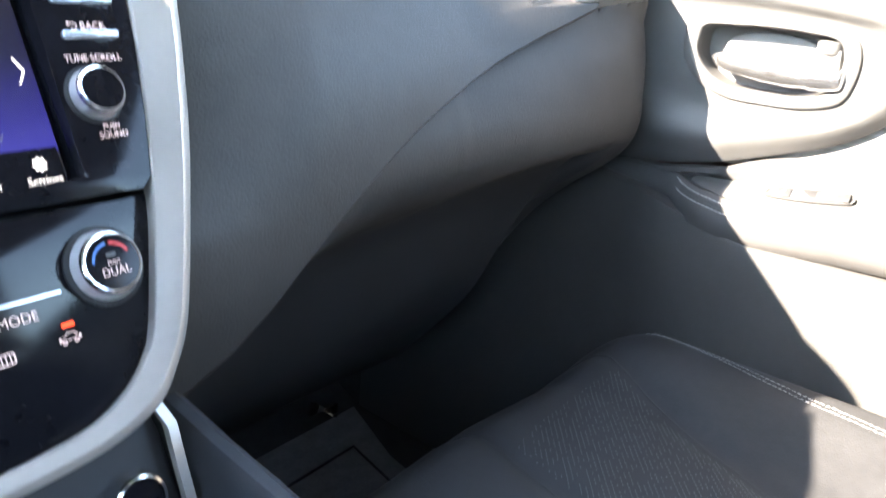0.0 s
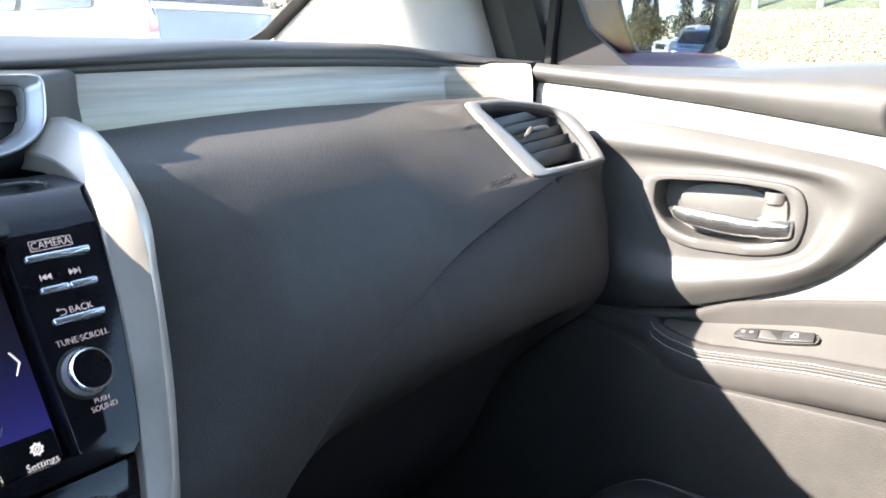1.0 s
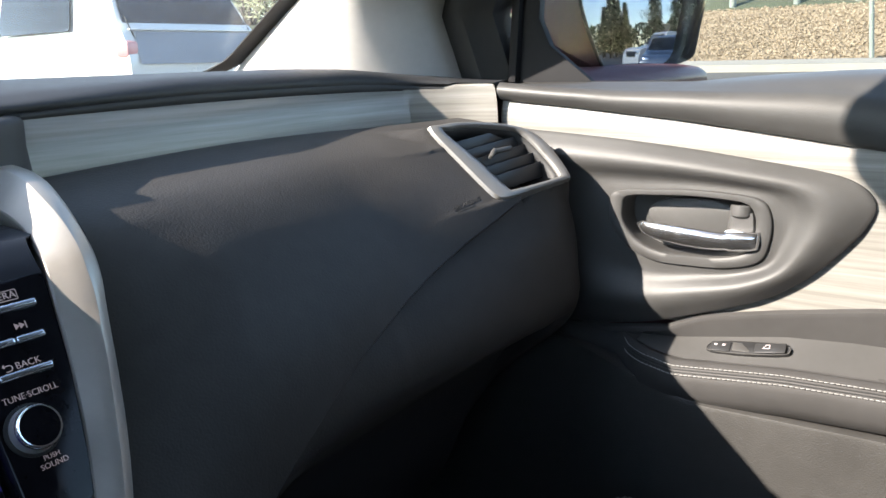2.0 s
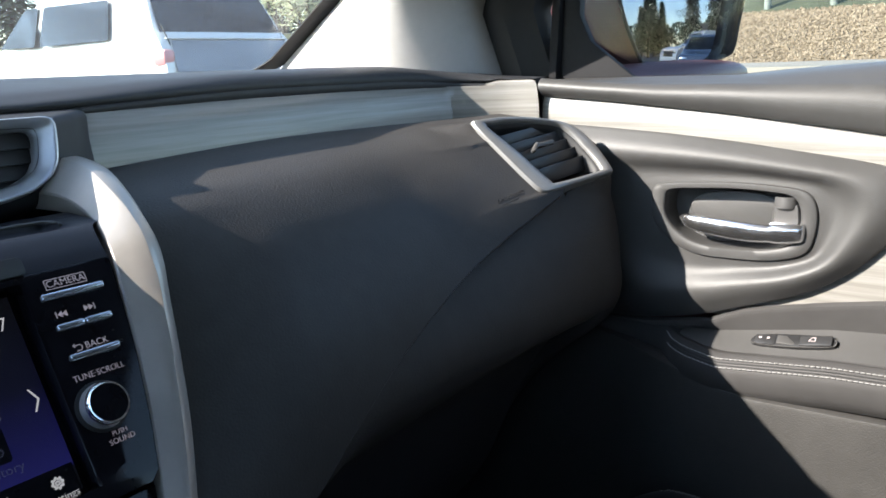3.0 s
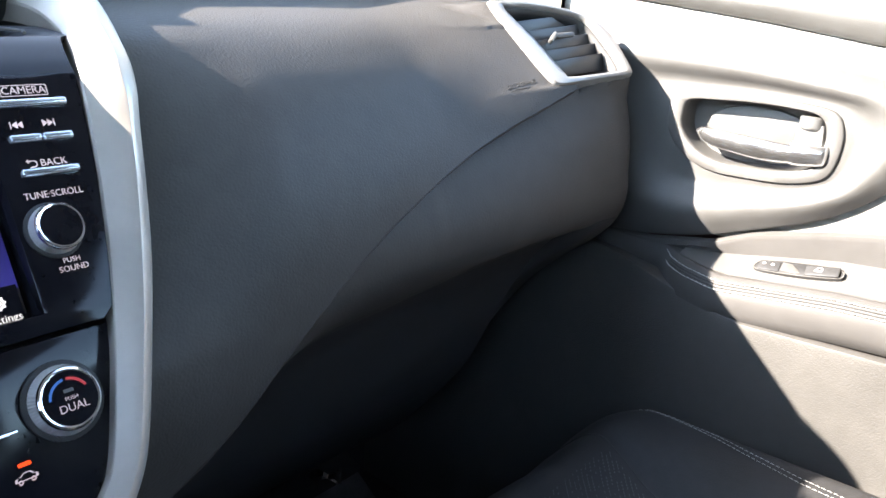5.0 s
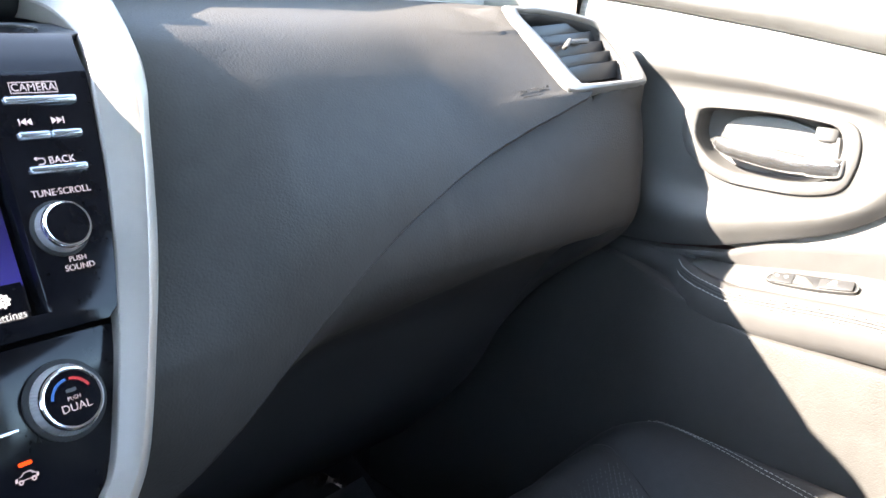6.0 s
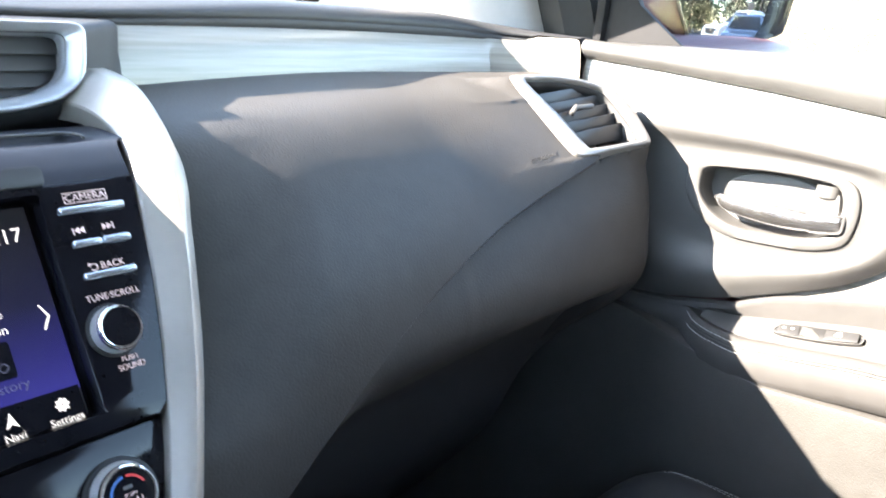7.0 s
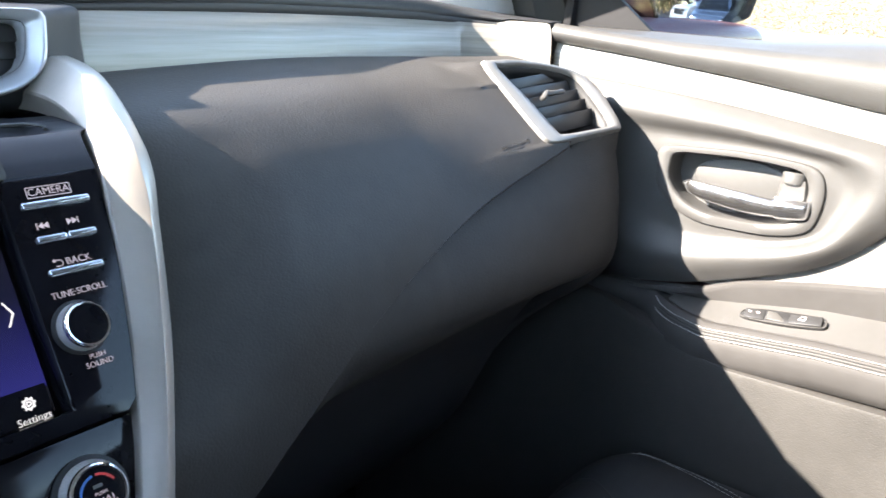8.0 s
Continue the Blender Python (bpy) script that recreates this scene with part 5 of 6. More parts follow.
part("base", box((0.44, 0.6, 0.16), (0.375, 0.12, 0.56), 0.02), MATTE, seat, "dark seat base")
for sx in (0.19, 0.56):
    part("rail", box((0.03, 0.7, 0.04), (sx, 0.1, 0.465), 0.006), MATTE, seat, "dark seat rail")

# ================= floor =================
body = thing("cabin_shell", "cabin shell of a maroon car with grey pillar trim", "cabin", (0, 0, 0.4), kind="structure")
floor_bm = loft([[Vector((x, y, z)) for y, z in ((-1.5, 0.445), (0.98, 0.445), (1.06, 0.48), (1.13, 0.58), (1.19, 0.75), (1.22, 1.15))] for x in (-0.78, 0.0, 0.78)], back=(0, 0.01, -0.02))
part("floor_pan", floor_bm, CARPET, body, "dark carpeted floor")
mat = thing("floor_mat", "dark grey carpet mat on the footwell floor", "floor mat", (0.45, 0.7, 0.447))
mo = [(0.22, 0.45), (0.62, 0.45), (0.655, 0.72), (0.686, 0.858), (0.745, 0.988), (0.53, 0.987), (0.24, 0.975), (0.22, 0.93)]
part("mat_body", plate([(x, y) for x, y in mo], Matrix.Translation((0, 0, 0.456)), 0.009, 0.003), MAT, mat, "grey carpet pile")
part("border", tube([(x, y, 0.4575) for x, y in ((0.27, 0.50), (0.58, 0.50), (0.622, 0.76), (0.661, 0.909), (0.514, 0.906), (0.29, 0.90), (0.27, 0.50))], 0.0022, 6), MATTE, mat, "dark stitched border")

scrap = thing("scrap", "small crumpled shiny scrap lying on the footwell carpet", "litter", (0.69, 1.01, 0.455))
rows = []
for i in range(9):
    f = i / 8
    p = Vector((0.671, 1.022, 0.0)).lerp(Vector((0.709, 0.990, 0.0)), f)
    rows.append([p + Vector((0.008 * s, 0.008 * s, 0.462 + 0.006 * math.sin(7 * f + 2 * s) + (0.010 if s == 0 else 0))) for s in (-1, -0.4, 0, 0.5, 1)])
part("foil", loft(rows, back=(0, 0, -0.0006)), CHROME, scrap, "crumpled shiny foil", 20)

# ================= cabin shell =================
WS0, WS1 = (1.385, 1.200), (0.67, 1.582)


def ws(f, x):
    y = WS0[0] + (WS1[0] - WS0[0]) * f - 0.14 * (x / 0.75) ** 2
    return Vector((x * (1 - 0.16 * f), y, WS0[1] + (WS1[1] - WS0[1]) * f))


glass = part("windshield", loft([[ws(f / 8, -0.76 + 1.52 * i / 16) for i in range(17)] for f in range(9)], back=(0, 0.002, 0.004)), GLASS, body, "dusty curved windshield", 0)
glass.visible_shadow = False
rows = []
for i in range(61):
    # the black band follows the glass's lower edge, then turns up along the pillar
    f = i / 60
    if f < 0.5:
        x = -0.76 + 1.36 * f / 0.5
        p, q = ws(0.0, x), ws(0.068, x)
    else:
        g = (f - 0.5) / 0.5
        turn = min(1, g / 0.4)
        a = turn * math.pi / 2
        up = 0.80 * max(0, g - 0.4) / 0.6
        q = ws(min(1, 0.068 + 0.12 * (1 - math.cos(a)) + up), 0.60 + 0.125 * math.sin(a))
        p = ws(min(1, 0.17 * turn * turn + up), 0.60 + 0.16 * turn)
    rows.append([p - Vector((0, 0.004, 0.004)), q - Vector((0, 0.004, 0.004))])
part("glass_border", loft(rows, back=(0, 0.0008, 0.0015)), RUBBER, body, "black border of the windshield", 0)
# patch out of view, added for the shadow it casts on the door's sill
rows = []
for i in range(33):
    # the band widens at the top middle of the glass
    x = -0.33 + 0.66 * i / 32
    k = min(1, max(0, (abs(x) - 0.142) / 0.13))
    rows.append([ws(1.0, x / 0.84) - Vector((0, 0.004, 0.004)), ws(0.918 + 0.08 * k * k * (3 - 2 * k), x / 0.85) - Vector((0, 0.004, 0.004))])
part("glass_border", loft(rows, back=(0, 0.0008, 0.0015)), RUBBER, body, "black shading patch at the top of the windshield", 0)
part("roof", loft([[Vector((x, y, z - 0.03 * (x / 0.65) ** 2)) for y, z in ((0.655 - 0.20 * (x / 0.63) ** 2, 1.588), (0.50, 1.62), (0.2, 1.625), (-0.8, 1.62), (-1.6, 1.58))] for x in (-0.72, -0.55, -0.4, -0.25, -0.12, 0, 0.12, 0.25, 0.4, 0.55, 0.72)], back=(0, 0, 0.03)), PILLAR, body, "grey roof lining")


def pillar(side, name):
    rows = []
    for f in [i / 16 for i in range(17)]:
        a = ws(f, 0.752)
        b = Vector((0.775 - 0.085 * f, 0.772 + 0.02 * min(1, f / 0.3) - 0.50 * max(0, f - 0.3), 1.224 + 0.33 * f))
        mid1 = a.lerp(b, 0.62) + Vector((-0.105, -0.02, 0.0))
        mid2 = a.lerp(b, 0.84) + Vector((-0.082, -0.030, 0.0))
        out = a.lerp(b, 0.5) + Vector((0.08, 0.03, 0.0))
        rows.append([Vector((side * p.x, p.y, p.z)) for p in spline([a + Vector((0.0, 0.0, -0.004)), mid1, mid2, b, b + Vector((0.02, 0.004, 0))], 5) + [b + Vector((0.06, 0, 0)), out, a + Vector((0.06, 0.03, 0.01))]])
    return part(name, loft(rows, around=True, ends=True), PILLAR, body, "pale grey cloth-textured pillar trim")


pillar(1, "pillar_trim")
pillar(-1, "pillar_trim")
for sgn in (1, -1):
    rows = []
    for f in [i / 12 for i in range(13)]:
        b = Vector((0.775 - 0.085 * f, 0.772 + 0.02 * min(1, f / 0.3) - 0.50 * max(0, f - 0.3), 1.222 + 0.33 * f))
        rows.append([Vector((sgn * (b.x + dx), b.y + dy, b.z)) for dx, dy in ((-0.004, -0.002), (-0.012, -0.016), (-0.010, -0.034), (0.002, -0.046), (0.012, -0.064), (0.05, -0.066), (0.05, 0.0))])
    part("pillar_seal", loft(rows, around=True, ends=True), RUBBER, body, "black rubber door seal")
# driver's side, rear and sills close the cabin; unseen, their heights are set to hold back light
part("driver_side", join(box((0.08, 2.3, 0.90), (-0.79, -0.35, 0.89), 0.01), box((0.06, 0.10, 0.36), (-0.74, -0.55, 1.40), 0.01)), SOFT, body, "dark driver's side")
part("rear_wall", box((1.5, 0.08, 0.85), (0, -1.5, 0.87), 0.01), SOFT, body, "dark rear wall")
part("middle_pillar", box((0.06, 0.12, 0.40), (0.74, -0.52, 1.42), 0.01), PILLAR, body, "grey middle pillar")
for sgn in (-1, 1):
    part("rear_pillar", box((0.06, 0.3, 0.40), (sgn * 0.72, -1.35, 1.40), 0.01), PILLAR, body, "grey rear pillar")
# opaque panes out of view, added to cut the light from behind
for sgn in (-1, 1):
    part("rear_glass", box((0.012, 0.75, 0.38), (sgn * 0.735, -0.92, 1.41), 0.003), DARKGLASS, body, "unseen opaque privacy glass that cuts the light from behind")
part("rear_side", box((0.08, 1.1, 0.78), (0.80, -1.0, 0.83), 0.01), SOFT, body, "dark rear side panel")
part("cowl", box((1.6, 0.9, 0.06), (0, 1.86, 1.13), 0.02), MAROON, body, "maroon bonnet")
for sgn in (-1, 1):
    part("kick_panel", box((0.03, 0.75, 0.80), (sgn * 0.775, 1.06, 0.82), 0.005), CARPET, body, "dark footwell side")
part("bulkhead", box((1.6, 0.05, 0.75), (0, 1.40, 0.80), 0.01), MATTE, body, "dark bulkhead")


# ================= outside =================
def ground_z(x, y):
    bank = ramp(x, (-200, 0), (4.2, 0), (8.0, 1.06), (9.0, 1.08), (11.7, 1.74), (12.6, 2.04), (13.5, 2.06), (60, 2.4), (900, 3.0))
    return bank * ramp(y, (-4.5, 0.0), (-1, 1.0), (30, 1.0), (60, 0.4), (200, 0.0))


gx = [-900, -300, -100, -40, -15, -5, 0, 3, 4.2, 5.5, 7, 8.0, 8.05, 9.0, 9.05, 9.7, 10.4, 11.1, 11.7, 12.4, 13.5, 18, 30, 60, 150, 400, 900]
gy = [-900, -300, -100, -40, -20, -12, -9, -7, -5, -3, -1, 1, 3, 5, 7, 10, 15, 22, 30, 45, 60, 120, 300, 900]
tagged(part("ground", loft([[Vector((x, y, ground_z(x, y))) for y in gy] for x in gx]), ASPHALT, None, "grey asphalt parking lot", 0), category="ground", kind="structure")
tagged(part("pavement", loft([[Vector((x, y, ground_z(x, y) + dz)) for y in [-5 + i for i in range(36)]] for x, dz in ((7.9, -0.1), (7.95, 0.06), (8.98, 0.06), (9.0, -0.1))]), CONCRETE, None, "pale concrete footpath below the bank", 0), category="pavement", kind="structure")
tagged(part("bank", loft([[Vector((x, y, ground_z(x, y) + 0.02)) for y in [-5 + i for i in range(36)]] for x in (9.0, 9.5, 10.2, 11.0, 11.8)]), EARTH, None, "dry earth bank", 0), category="bank", kind="structure")
tagged(part("verge", loft([[Vector((x, y, ground_z(x, y) + 0.03)) for y in [-5 + i for i in range(36)]] for x in (11.75, 12.4, 13.4)]), GRASSY, None, "strip of dry grass on the bank", 0), category="grass", kind="structure")

rng = random.Random(4)
verts, faces = [], []
OCT = ((1, 0, 0), (0, 1, 0), (-1, 0, 0), (0, -1, 0), (0, 0, 1), (0, 0, -1))
for i in range(30000):
    x, y = rng.uniform(8.95, 11.8), rng.uniform(-1.5, 6.5)
    s = rng.uniform(0.010, 0.026) * (1.4 if rng.random() < 0.1 else 1)
    a, sq = rng.uniform(0, 6.28), rng.uniform(0.6, 1.0)
    z = ground_z(x, y) + 0.02 + s * 0.25
    n0 = len(verts)
    for px, py, pz in OCT:
        j = rng.uniform(0.7, 1.25)
        verts.append((x + s * j * (px * math.cos(a) - py * math.sin(a)), y + s * j * (px * math.sin(a) + py * math.cos(a)), z + s * j * pz * sq))
    faces += [(n0 + p, n0 + q, n0 + r) for p, q, r in ((0, 1, 4), (1, 2, 4), (2, 3, 4), (3, 0, 4), (1, 0, 5), (2, 1, 5), (3, 2, 5), (0, 3, 5))]
me = bpy.data.meshes.new("stones")
me.from_pydata(verts, [], faces)
me.materials.append(STONE)
tagged(new("stones", me), "dry leaves and small stones strewn over the bank", "stones", kind="stuff")


def post(x, y, tall, r, lean=0.0):
    ob = thing("post", "green metal post on the bank", "post", (x, y, ground_z(x, y)), "posts on the bank")
    z = ground_z(x, y)
    part("shaft", tube([(x, y - lean * 0.1, z - 0.1), (x, y + lean * tall * 0.5, z + tall * 0.5), (x, y + lean * tall, z + tall)], r, 10), POST, ob)
    part("cap", tube([(x, y + lean * tall, z + tall), (x, y + lean * tall, z + tall + 0.015), (x, y + lean * tall, z + tall + 0.02)], lambda f: r * (1.15 - 0.3 * f), 10), POST, ob)


post(9.02, 1.40, 1.7, 0.024, 0.09)
post(11.9, 3.6, 0.36, 0.05)
post(11.9, 2.75, 0.36, 0.05)
post(11.9, 2.0, 0.36, 0.05)


def vehicle(label, paint, at, turn, length, width, profile, belt, group=""):
    """A parked car: lofted body, glasshouse, windows, lamps and wheels; nose along +y."""
    m = pose(*at, 0, 0, turn)
    ob = thing("parked_car", label, "car", at, group)
    P = resample(spline([(0, y, z) for y, z in profile], 5), 70)
    rows = []
    for f in (-1, -0.985, -0.93, -0.6, 0, 0.6, 0.93, 0.985, 1):
        row = []
        for p in P:
            tumble = 0.16 * max(0, p.z - belt) / 0.55
            half = width / 2 * (1 - tumble)
            inset = 0.03 if abs(f) == 1 else 0
            row.append(m @ Vector((f * half, p.y, p.z - (0.02 if abs(f) > 0.98 else 0) - inset * 0.3)))
        low = [m @ Vector((f * width / 2, P[-1].y, 0.30)), m @ Vector((f * width / 2, P[0].y, 0.30))]
        rows.append(row + low)
    part("body", loft(rows, around=True, ends=True), paint, ob, "", 45)
    return ob, m


def window(ob, m, quad, name="window", radius=0.10, mat=DARKGLASS):
    """A flat pane with rounded corners."""
    q = [m @ Vector(p) for p in quad]
    pts = []
    for k in range(4):
        c, a, b = q[k], q[k - 1], q[(k + 1) % 4]
        ra, rb = min(0.45, radius / (a - c).length), min(0.45, radius / (b - c).length)
        for f in (0, 0.25, 0.5, 0.75, 1):
            pts.append(c.lerp(a, ra * (1 - f) ** 2).lerp(c.lerp(b, rb * f * f), 0.5) if 0 < f < 1 else (c.lerp(a, ra) if f == 0 else c.lerp(b, rb)))
    n = (q[1] - q[0]).cross(q[3] - q[0]).normalized()
    pts = [p - n * (p - q[0]).dot(n) for p in pts]
    bm = bmesh.new()
    bm.faces.new([bm.verts.new(p) for p in pts])
    bmesh.ops.solidify(bm, geom=bm.faces[:] + bm.edges[:] + bm.verts[:], thickness=0.012)
    return part(name, bm, mat, ob, "", 30)


def wheel(ob, m, x, y, r=0.36):
    s = 1 if x > 0 else -1
    w = axes(m @ Vector((x, y, r)), m.to_3x3() @ Vector((0, s, 0)), (0, 0, 1))
    tyre = part("tyre", lathe([(r * 0.62, -0.2), (r * 0.95, -0.2), (r, -0.17), (r, -0.03), (r * 0.95, 0.0), (r * 0.62, 0.0)], w, 28), TYRE, ob)
    part("rim", lathe([(r * 0.62, 0.0), (r * 0.55, -0.03), (r * 0.2, -0.01), (0.001, -0.01)], w, 20), RIM, tyre)


# white people-carrier ahead
SUV = [(-2.35, 0.55), (-2.38, 0.95), (-2.30, 1.25), (-2.16, 1.40), (-1.86, 1.86), (-1.5, 1.93), (-0.2, 1.93), (0.35, 1.85), (1.15, 1.32), (2.1, 1.18), (2.4, 0.95), (2.42, 0.55)]
car, m = vehicle("white sport utility car parked ahead, sunlit side", WHITEPAINT, (5.86, 10.01, 0.33), 0, 4.8, 1.8, SUV, 1.30)
X0 = -0.906
window(car, m, [(X0, -1.34, 1.30), (X0 + 0.105, -1.26, 1.74), (X0 + 0.105, 0.18, 1.76), (X0, 0.20, 1.29)])
window(car, m, [(X0, 0.32, 1.29), (X0 + 0.105, 0.30, 1.76), (X0 + 0.105, 0.62, 1.76), (X0, 1.20, 1.30)])
window(car, m, [(-0.84, -2.235, 1.30), (0.84, -2.235, 1.30), (0.74, -1.93, 1.80), (-0.74, -1.93, 1.80)], "rear_window")
# panel over the white tailgate, coloured for the shade it lies in
window(car, m, [(-0.80, -2.405, 0.93), (0.80, -2.405, 0.93), (0.78, -2.325, 1.262), (-0.78, -2.325, 1.262)], "tailgate", 0.05, TAILGATE_SHADE)
part("window_ledge", box((1.66, 0.06, 0.018), bevel=0.007, m=m @ Matrix.Translation((0, -2.285, 1.282))), WHITEPAINT, car, "bright ledge below the rear window")
for sgn in (-1, 1):
    part("tail_lamp", box((0.15, 0.22, 0.17), bevel=0.04, m=m @ Matrix.Translation((sgn * 0.845, -2.26, 1.085))), TAIL, car, "red tail lamp")
    part("pillar_seam", tube([m @ Vector((sgn * 0.80, -2.20, 1.42)), m @ Vector((sgn * 0.795, -2.30, 1.25)), m @ Vector((sgn * 0.775, -2.37, 1.0))], 0.008, 6), RUBBER, car, "dark joint of the tailgate")
part("bumper", box((1.76, 0.18, 0.22), bevel=0.06, m=m @ Matrix.Translation((0, -2.36, 0.58))), WHITEPAINT, car)
for x, y in ((-0.88, -1.4), (0.88, -1.4), (-0.88, 1.5), (0.88, 1.5)):
    wheel(car, m, x, y)

# a blue-grey saloon farther off
SALOON = [(-2.3, 0.5), (-2.35, 0.85), (-2.2, 1.02), (-1.5, 1.08), (-0.9, 1.42), (-0.2, 1.48), (0.4, 1.42), (1.15, 1.02), (2.1, 0.88), (2.35, 0.7), (2.36, 0.5)]
car, m = vehicle("blue-grey saloon parked in the distance", BLUEPAINT, (14.5, 21.0, 1.9), -90, 4.6, 1.8, SALOON, 1.05)
for sgn in (-1, 1):
    window(car, m, [(sgn * 0.905, -1.2, 1.10), (sgn * 0.80, -0.8, 1.38), (sgn * 0.80, 0.30, 1.38), (sgn * 0.905, 0.85, 1.08)])
for x, y in ((-0.88, -1.4), (0.88, -1.4), (-0.88, 1.4), (0.88, 1.4)):
    wheel(car, m, x, y, 0.32)

# white pick-ups behind, seen in the mirror
PICK = [(-2.8, 0.6), (-2.82, 1.0), (-2.7, 1.18), (-0.8, 1.18), (-0.72, 1.30), (-0.6, 1.84), (0.0, 1.92), (0.55, 1.88), (1.25, 1.32), (2.5, 1.20), (2.75, 0.95), (2.78, 0.6)]


def pickup(at, turn, label):
    car, m = vehicle(label, WHITEPAINT, at, turn, 5.6, 1.95, PICK, 1.22, "cars parked behind")
    for sgn in (-1, 1):
        window(car, m, [(sgn * 0.978, -0.58, 1.28), (sgn * 0.84, -0.50, 1.72), (sgn * 0.84, 0.05, 1.75), (sgn * 0.978, 0.05, 1.28)])
        window(car, m, [(sgn * 0.978, 0.12, 1.28), (sgn * 0.84, 0.12, 1.75), (sgn * 0.84, 0.48, 1.72), (sgn * 0.978, 1.05, 1.30)])
        part("head_lamp", box((0.34, 0.1, 0.16), bevel=0.03, m=m @ Matrix.Translation((sgn * 0.74, 2.70, 0.98))), CHROME, car, "clear head lamp")
    window(car, m, [(-0.82, 1.24, 1.36), (0.82, 1.24, 1.36), (0.68, 0.66, 1.82), (-0.68, 0.66, 1.82)], "front_window")
    part("grille", box((1.1, 0.06, 0.26), bevel=0.02, m=m @ Matrix.Translation((0, 2.76, 0.92))), MATTE, car)
    for x, y in ((-0.95, -1.7), (0.95, -1.7), (-0.95, 1.75), (0.95, 1.75)):
        wheel(car, m, x, y, 0.40)


pickup((5.6, -15.5, 0.0), 68, "white pick-up truck parked behind, its side to the lane")
HATCH = [(-2.1, 0.5), (-2.15, 0.95), (-2.0, 1.15), (-1.75, 1.55), (-1.2, 1.66), (0.0, 1.66), (0.5, 1.58), (1.25, 1.10), (2.0, 0.96), (2.2, 0.75), (2.22, 0.5)]
car, m = vehicle("dark blue hatchback parked behind", BLUEPAINT, (4.7, -12.2, 0.0), 24, 4.4, 1.8, HATCH, 1.10)
for sgn in (-1, 1):
    window(car, m, [(sgn * 0.906, -1.6, 1.14), (sgn * 0.80, -1.35, 1.52), (sgn * 0.80, -0.25, 1.58), (sgn * 0.906, -0.25, 1.12)])
    window(car, m, [(sgn * 0.906, -0.15, 1.12), (sgn * 0.80, -0.15, 1.58), (sgn * 0.80, 0.40, 1.55), (sgn * 0.906, 1.05, 1.12)])
    part("head_lamp", box((0.34, 0.14, 0.14), bevel=0.04, m=m @ Matrix.Translation((sgn * 0.68, 2.10, 0.82))), CHROME, car, "clear head lamp")
window(car, m, [(-0.78, 1.22, 1.14), (0.78, 1.22, 1.14), (0.66, 0.58, 1.57), (-0.66, 0.58, 1.57)], "front_window")
for x, y in ((-0.88, -1.35), (0.88, -1.35), (-0.88, 1.4), (0.88, 1.4)):
    wheel(car, m, x, y, 0.33)


# ---- trees and a far building ----
def conifer(x, y, tall, seed):
    r = random.Random(seed)
    ob = thing("conifer", "tall dark green conifer", "tree", (x, y, 0), "conifers")
    part("trunk", tube([(x, y, -0.2), (x, y, tall * 0.5), (x, y, tall * 0.97)], lambda f: 0.22 * (1 - 0.93 * f), 8), BARK, ob)
    vs, fs = [], []
    for i in range(3400):
        h = r.random() ** 0.8
        a = r.uniform(0, 6.283)
        reach = (1 - h) ** 0.85 * tall * 0.17 * r.uniform(0.35, 1.1) + 0.08
        z = tall * (0.10 + 0.88 * h) - reach * 0.25
        px, py = x + reach * math.cos(a), y + reach * math.sin(a)
        s = r.uniform(0.16, 0.42) * (0.5 + 0.07 * tall)
        d = Vector((math.cos(a), math.sin(a), r.uniform(-0.6, 0.1)))
        t = Vector((-math.sin(a), math.cos(a), r.uniform(-0.3, 0.3))) * 0.35
        k = len(vs)
        c = Vector((px, py, z))
        vs += [c - d * s * 0.5, c + t * s, c + d * s, c - t * s]
        fs.append((k, k + 1, k + 2, k + 3))
    me = bpy.data.meshes.new("crown")
    me.from_pydata([tuple(v) for v in vs], [], fs)
    me.materials.append(NEEDLE)
    cr = new("crown", me)
    cr.parent, cr.matrix_parent_inverse = ob, Matrix.Translation((-x, -y, 0))


for i, (x, y, h) in enumerate(((2.2, -40, 6.2), (3.2, -38, 8.5), (4.4, -43, 8.0), (5.3, -39, 6.5), (9.5, -36, 9.5), (-3.0, -48, 9), (12.6, -34, 10), (16, 34, 8), (30, 34, 9))):
    conifer(x, y, h, i)


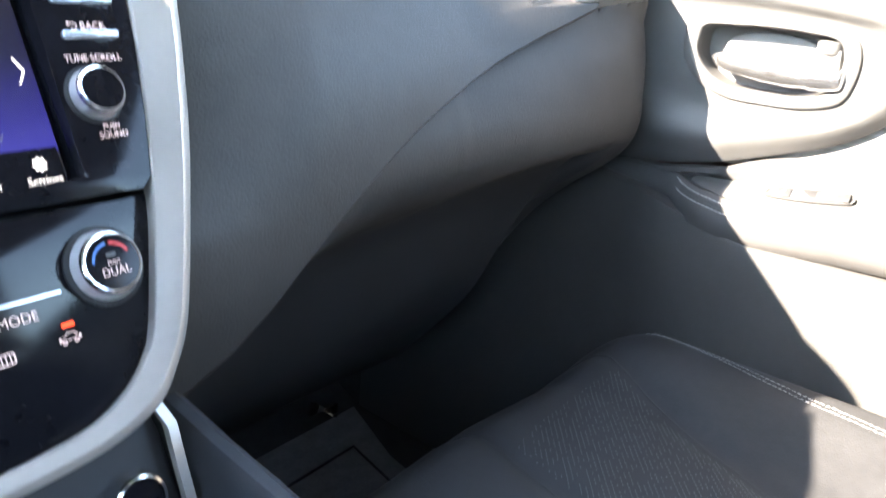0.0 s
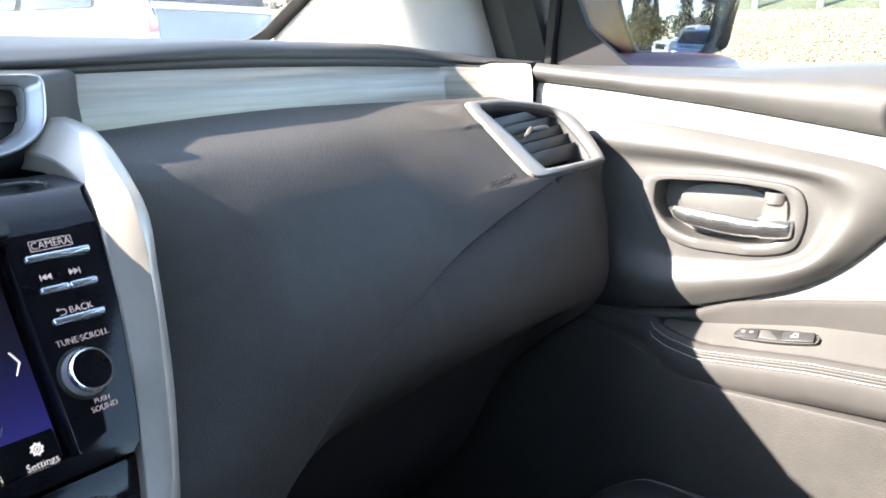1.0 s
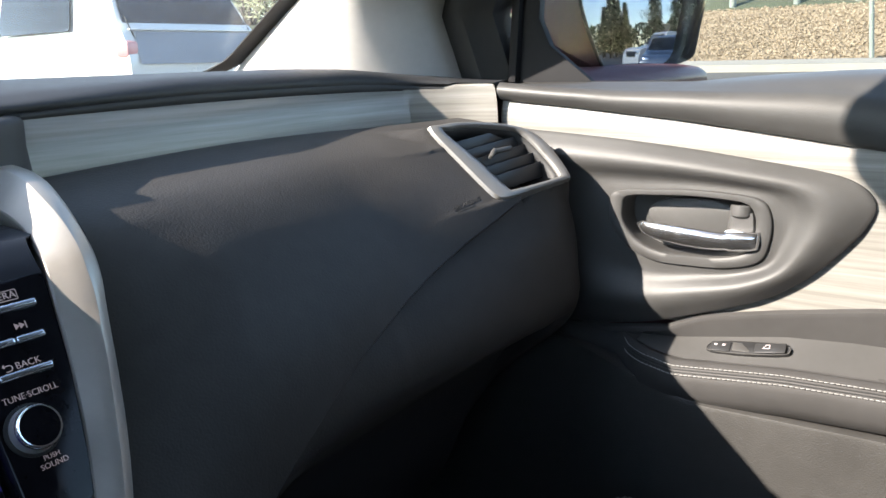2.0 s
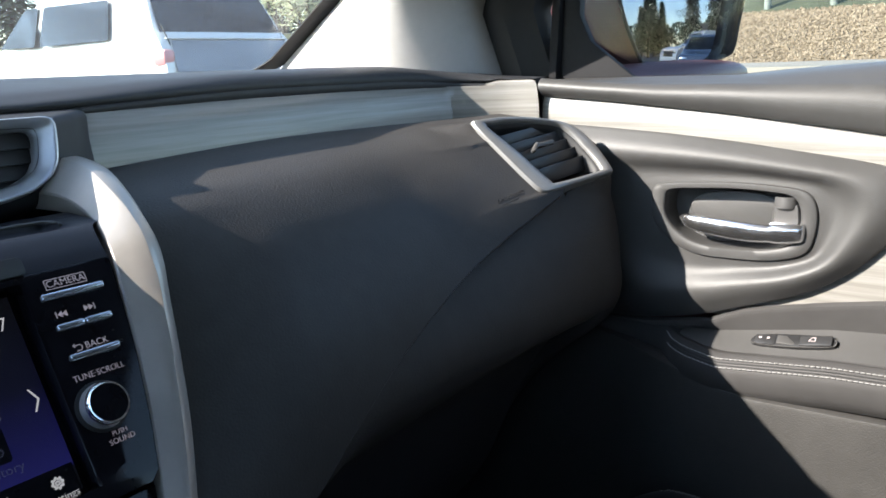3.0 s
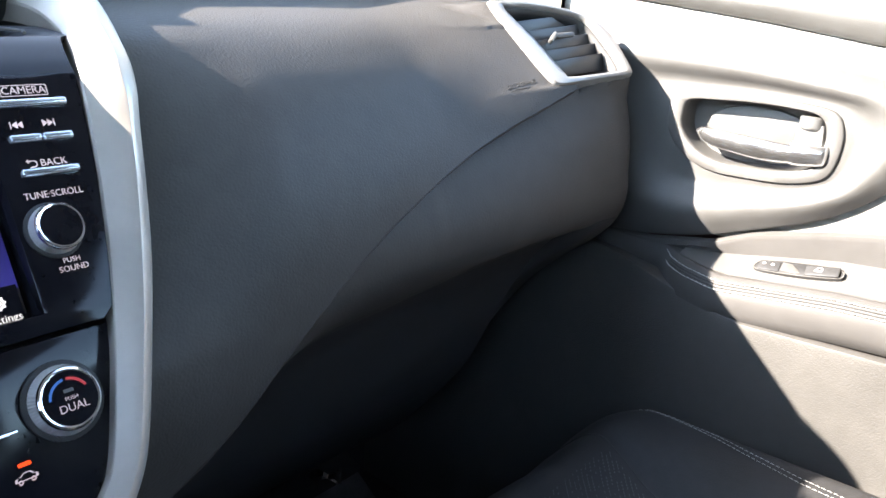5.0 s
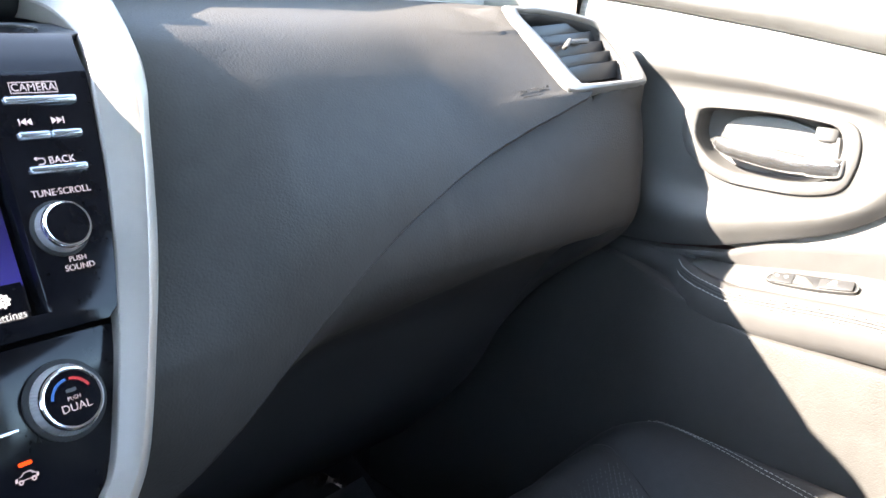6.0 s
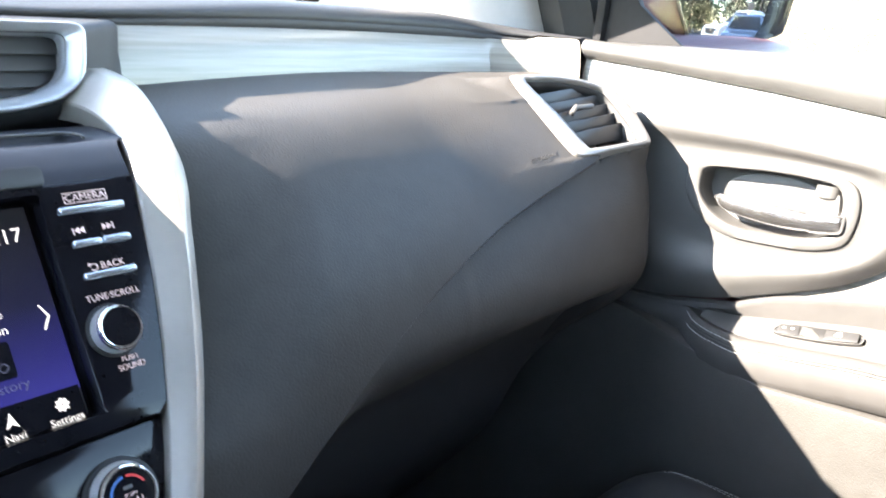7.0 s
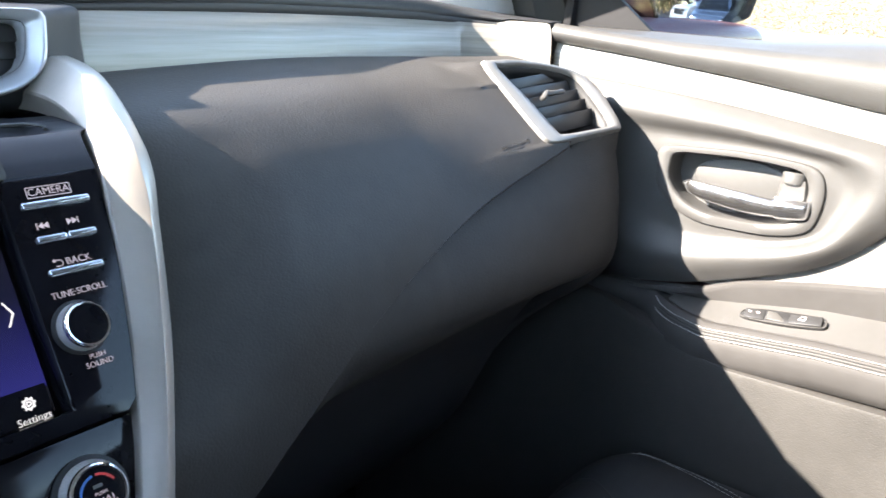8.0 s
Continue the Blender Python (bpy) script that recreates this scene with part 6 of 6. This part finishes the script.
def shrub(x, y, wide, tall, seed):
    """A loose bush: stems and a crown of small pale leaves with gaps."""
    r = random.Random(seed)
    z0 = ground_z(x, y)
    ob = thing("shrub", "pale sunlit olive shrub on the bank", "shrub", (x, y, z0), "shrubs on the bank")
    stems = [tube([(x, y, z0 - 0.1), (x + wide * 0.2 * math.cos(a), y + wide * 0.2 * math.sin(a), z0 + tall * 0.4), (x + wide * 0.36 * math.cos(a), y + wide * 0.36 * math.sin(a), z0 + tall * 0.8)], lambda f: 0.05 * (1 - 0.8 * f), 6) for a in (0.3, 1.5, 2.6, 3.9, 5.2)]
    part("stems", join(*stems), BARK, ob)
    clumps = [(Vector((r.gauss(0, 0.24) * wide, r.gauss(0, 0.24) * wide, tall * r.uniform(0.2, 0.9))), r.uniform(0.2, 0.5)) for _ in range(40)]
    vs, fs = [], []
    for i in range(5200):
        c, rad = clumps[i % 40]
        p = Vector((x, y, z0)) + c + Vector((r.gauss(0, 0.5), r.gauss(0, 0.5), r.gauss(0, 0.45))) * rad
        d = Vector((r.uniform(-1, 1), r.uniform(-1, 1), r.uniform(-0.5, 1))).normalized()
        t = d.orthogonal().normalized()
        k, q = len(vs), r.uniform(0.03, 0.075)
        vs += [p - d * q, p + t * q * 0.45, p + d * q, p - t * q * 0.45]
        fs.append((k, k + 1, k + 2, k + 3))
    me = bpy.data.meshes.new("crown")
    me.from_pydata([tuple(v) for v in vs], [], fs)
    me.materials.append(OLIVE)
    cr = new("crown", me)
    cr.parent, cr.matrix_parent_inverse = ob, Matrix.Translation((-x, -y, -z0))


for i, (x, y) in enumerate(((11.4, 12.2), (13.0, 13.2), (14.6, 12.6), (13.6, 15.4))):
    shrub(x, y, 2.2, 2.6, 20 + i)


def bare_tree(x, y, tall, seed):
    r = random.Random(seed)
    ob = thing("bare_tree", "leafless tree with fine branches", "tree", (x, y, 0), "bare trees")
    bms = []

    def grow(p, d, length, rad, depth):
        q = p + d * length
        bms.append(tube([p, (p + q) / 2 + Vector((r.uniform(-1, 1), r.uniform(-1, 1), 0)) * length * 0.05, q], lambda f: rad * (1 - 0.4 * f), 5))
        if depth:
            for _ in range(3):
                nd = (d + Vector((r.uniform(-0.8, 0.8), r.uniform(-0.8, 0.8), r.uniform(-0.1, 0.5)))).normalized()
                grow(q, nd, length * r.uniform(0.6, 0.8), rad * 0.55, depth - 1)

    grow(Vector((x, y, -0.1)), Vector((0, 0, 1)), tall * 0.3, tall * 0.018, 5)
    part("branches", join(*bms), BARK, ob)


bare_tree(7.2, -27, 5.5, 3)
bare_tree(12.0, -33, 6.5, 5)

rw = random.Random(11)
vs, fs = [], []
for i in range(8000):
    x = rw.uniform(-45, 60)
    tall = 5.6 + 1.8 * noise.noise(Vector((x * 0.16, 3.1, 0))) + 1.0 * noise.noise(Vector((x * 0.7, 9.4, 0)))
    p = Vector((x, -64 + rw.uniform(-2.5, 2.5), tall * rw.random() ** 0.7))
    d = Vector((rw.uniform(-1, 1), rw.uniform(-1, 1), rw.uniform(-0.6, 1))).normalized()
    t, q, k = d.orthogonal().normalized(), rw.uniform(0.25, 0.6), len(vs)
    vs += [p - d * q, p + t * q * 0.6, p + d * q, p - t * q * 0.6]
    fs.append((k, k + 1, k + 2, k + 3))
me = bpy.data.meshes.new("far_wood")
me.from_pydata([tuple(v) for v in vs], [], fs)
me.materials.append(NEEDLE)
tagged(new("far_wood", me), "low dark wood along the horizon", "wood", kind="stuff")

house = thing("house", "tan house with a dark roof in the distance", "house", (22, -58, 0), "")
part("wall", box((14, 8, 3.2), (22, -58, 1.6)), WALLTAN, house)
part("roof", loft([[Vector((x, -62.5, 3.1)), Vector((x, -58, 5.0)), Vector((x, -53.5, 3.1)), Vector((x, -53.5, 2.9)), Vector((x, -62.5, 2.9))] for x in (14.6, 29.4)], around=True, ends=True), BARK, house)
for i in range(3):
    w = part("window", box((1.4, 0.08, 1.3), (17.5 + 4.4 * i, -53.97, 1.7)), DARKGLASS, house)
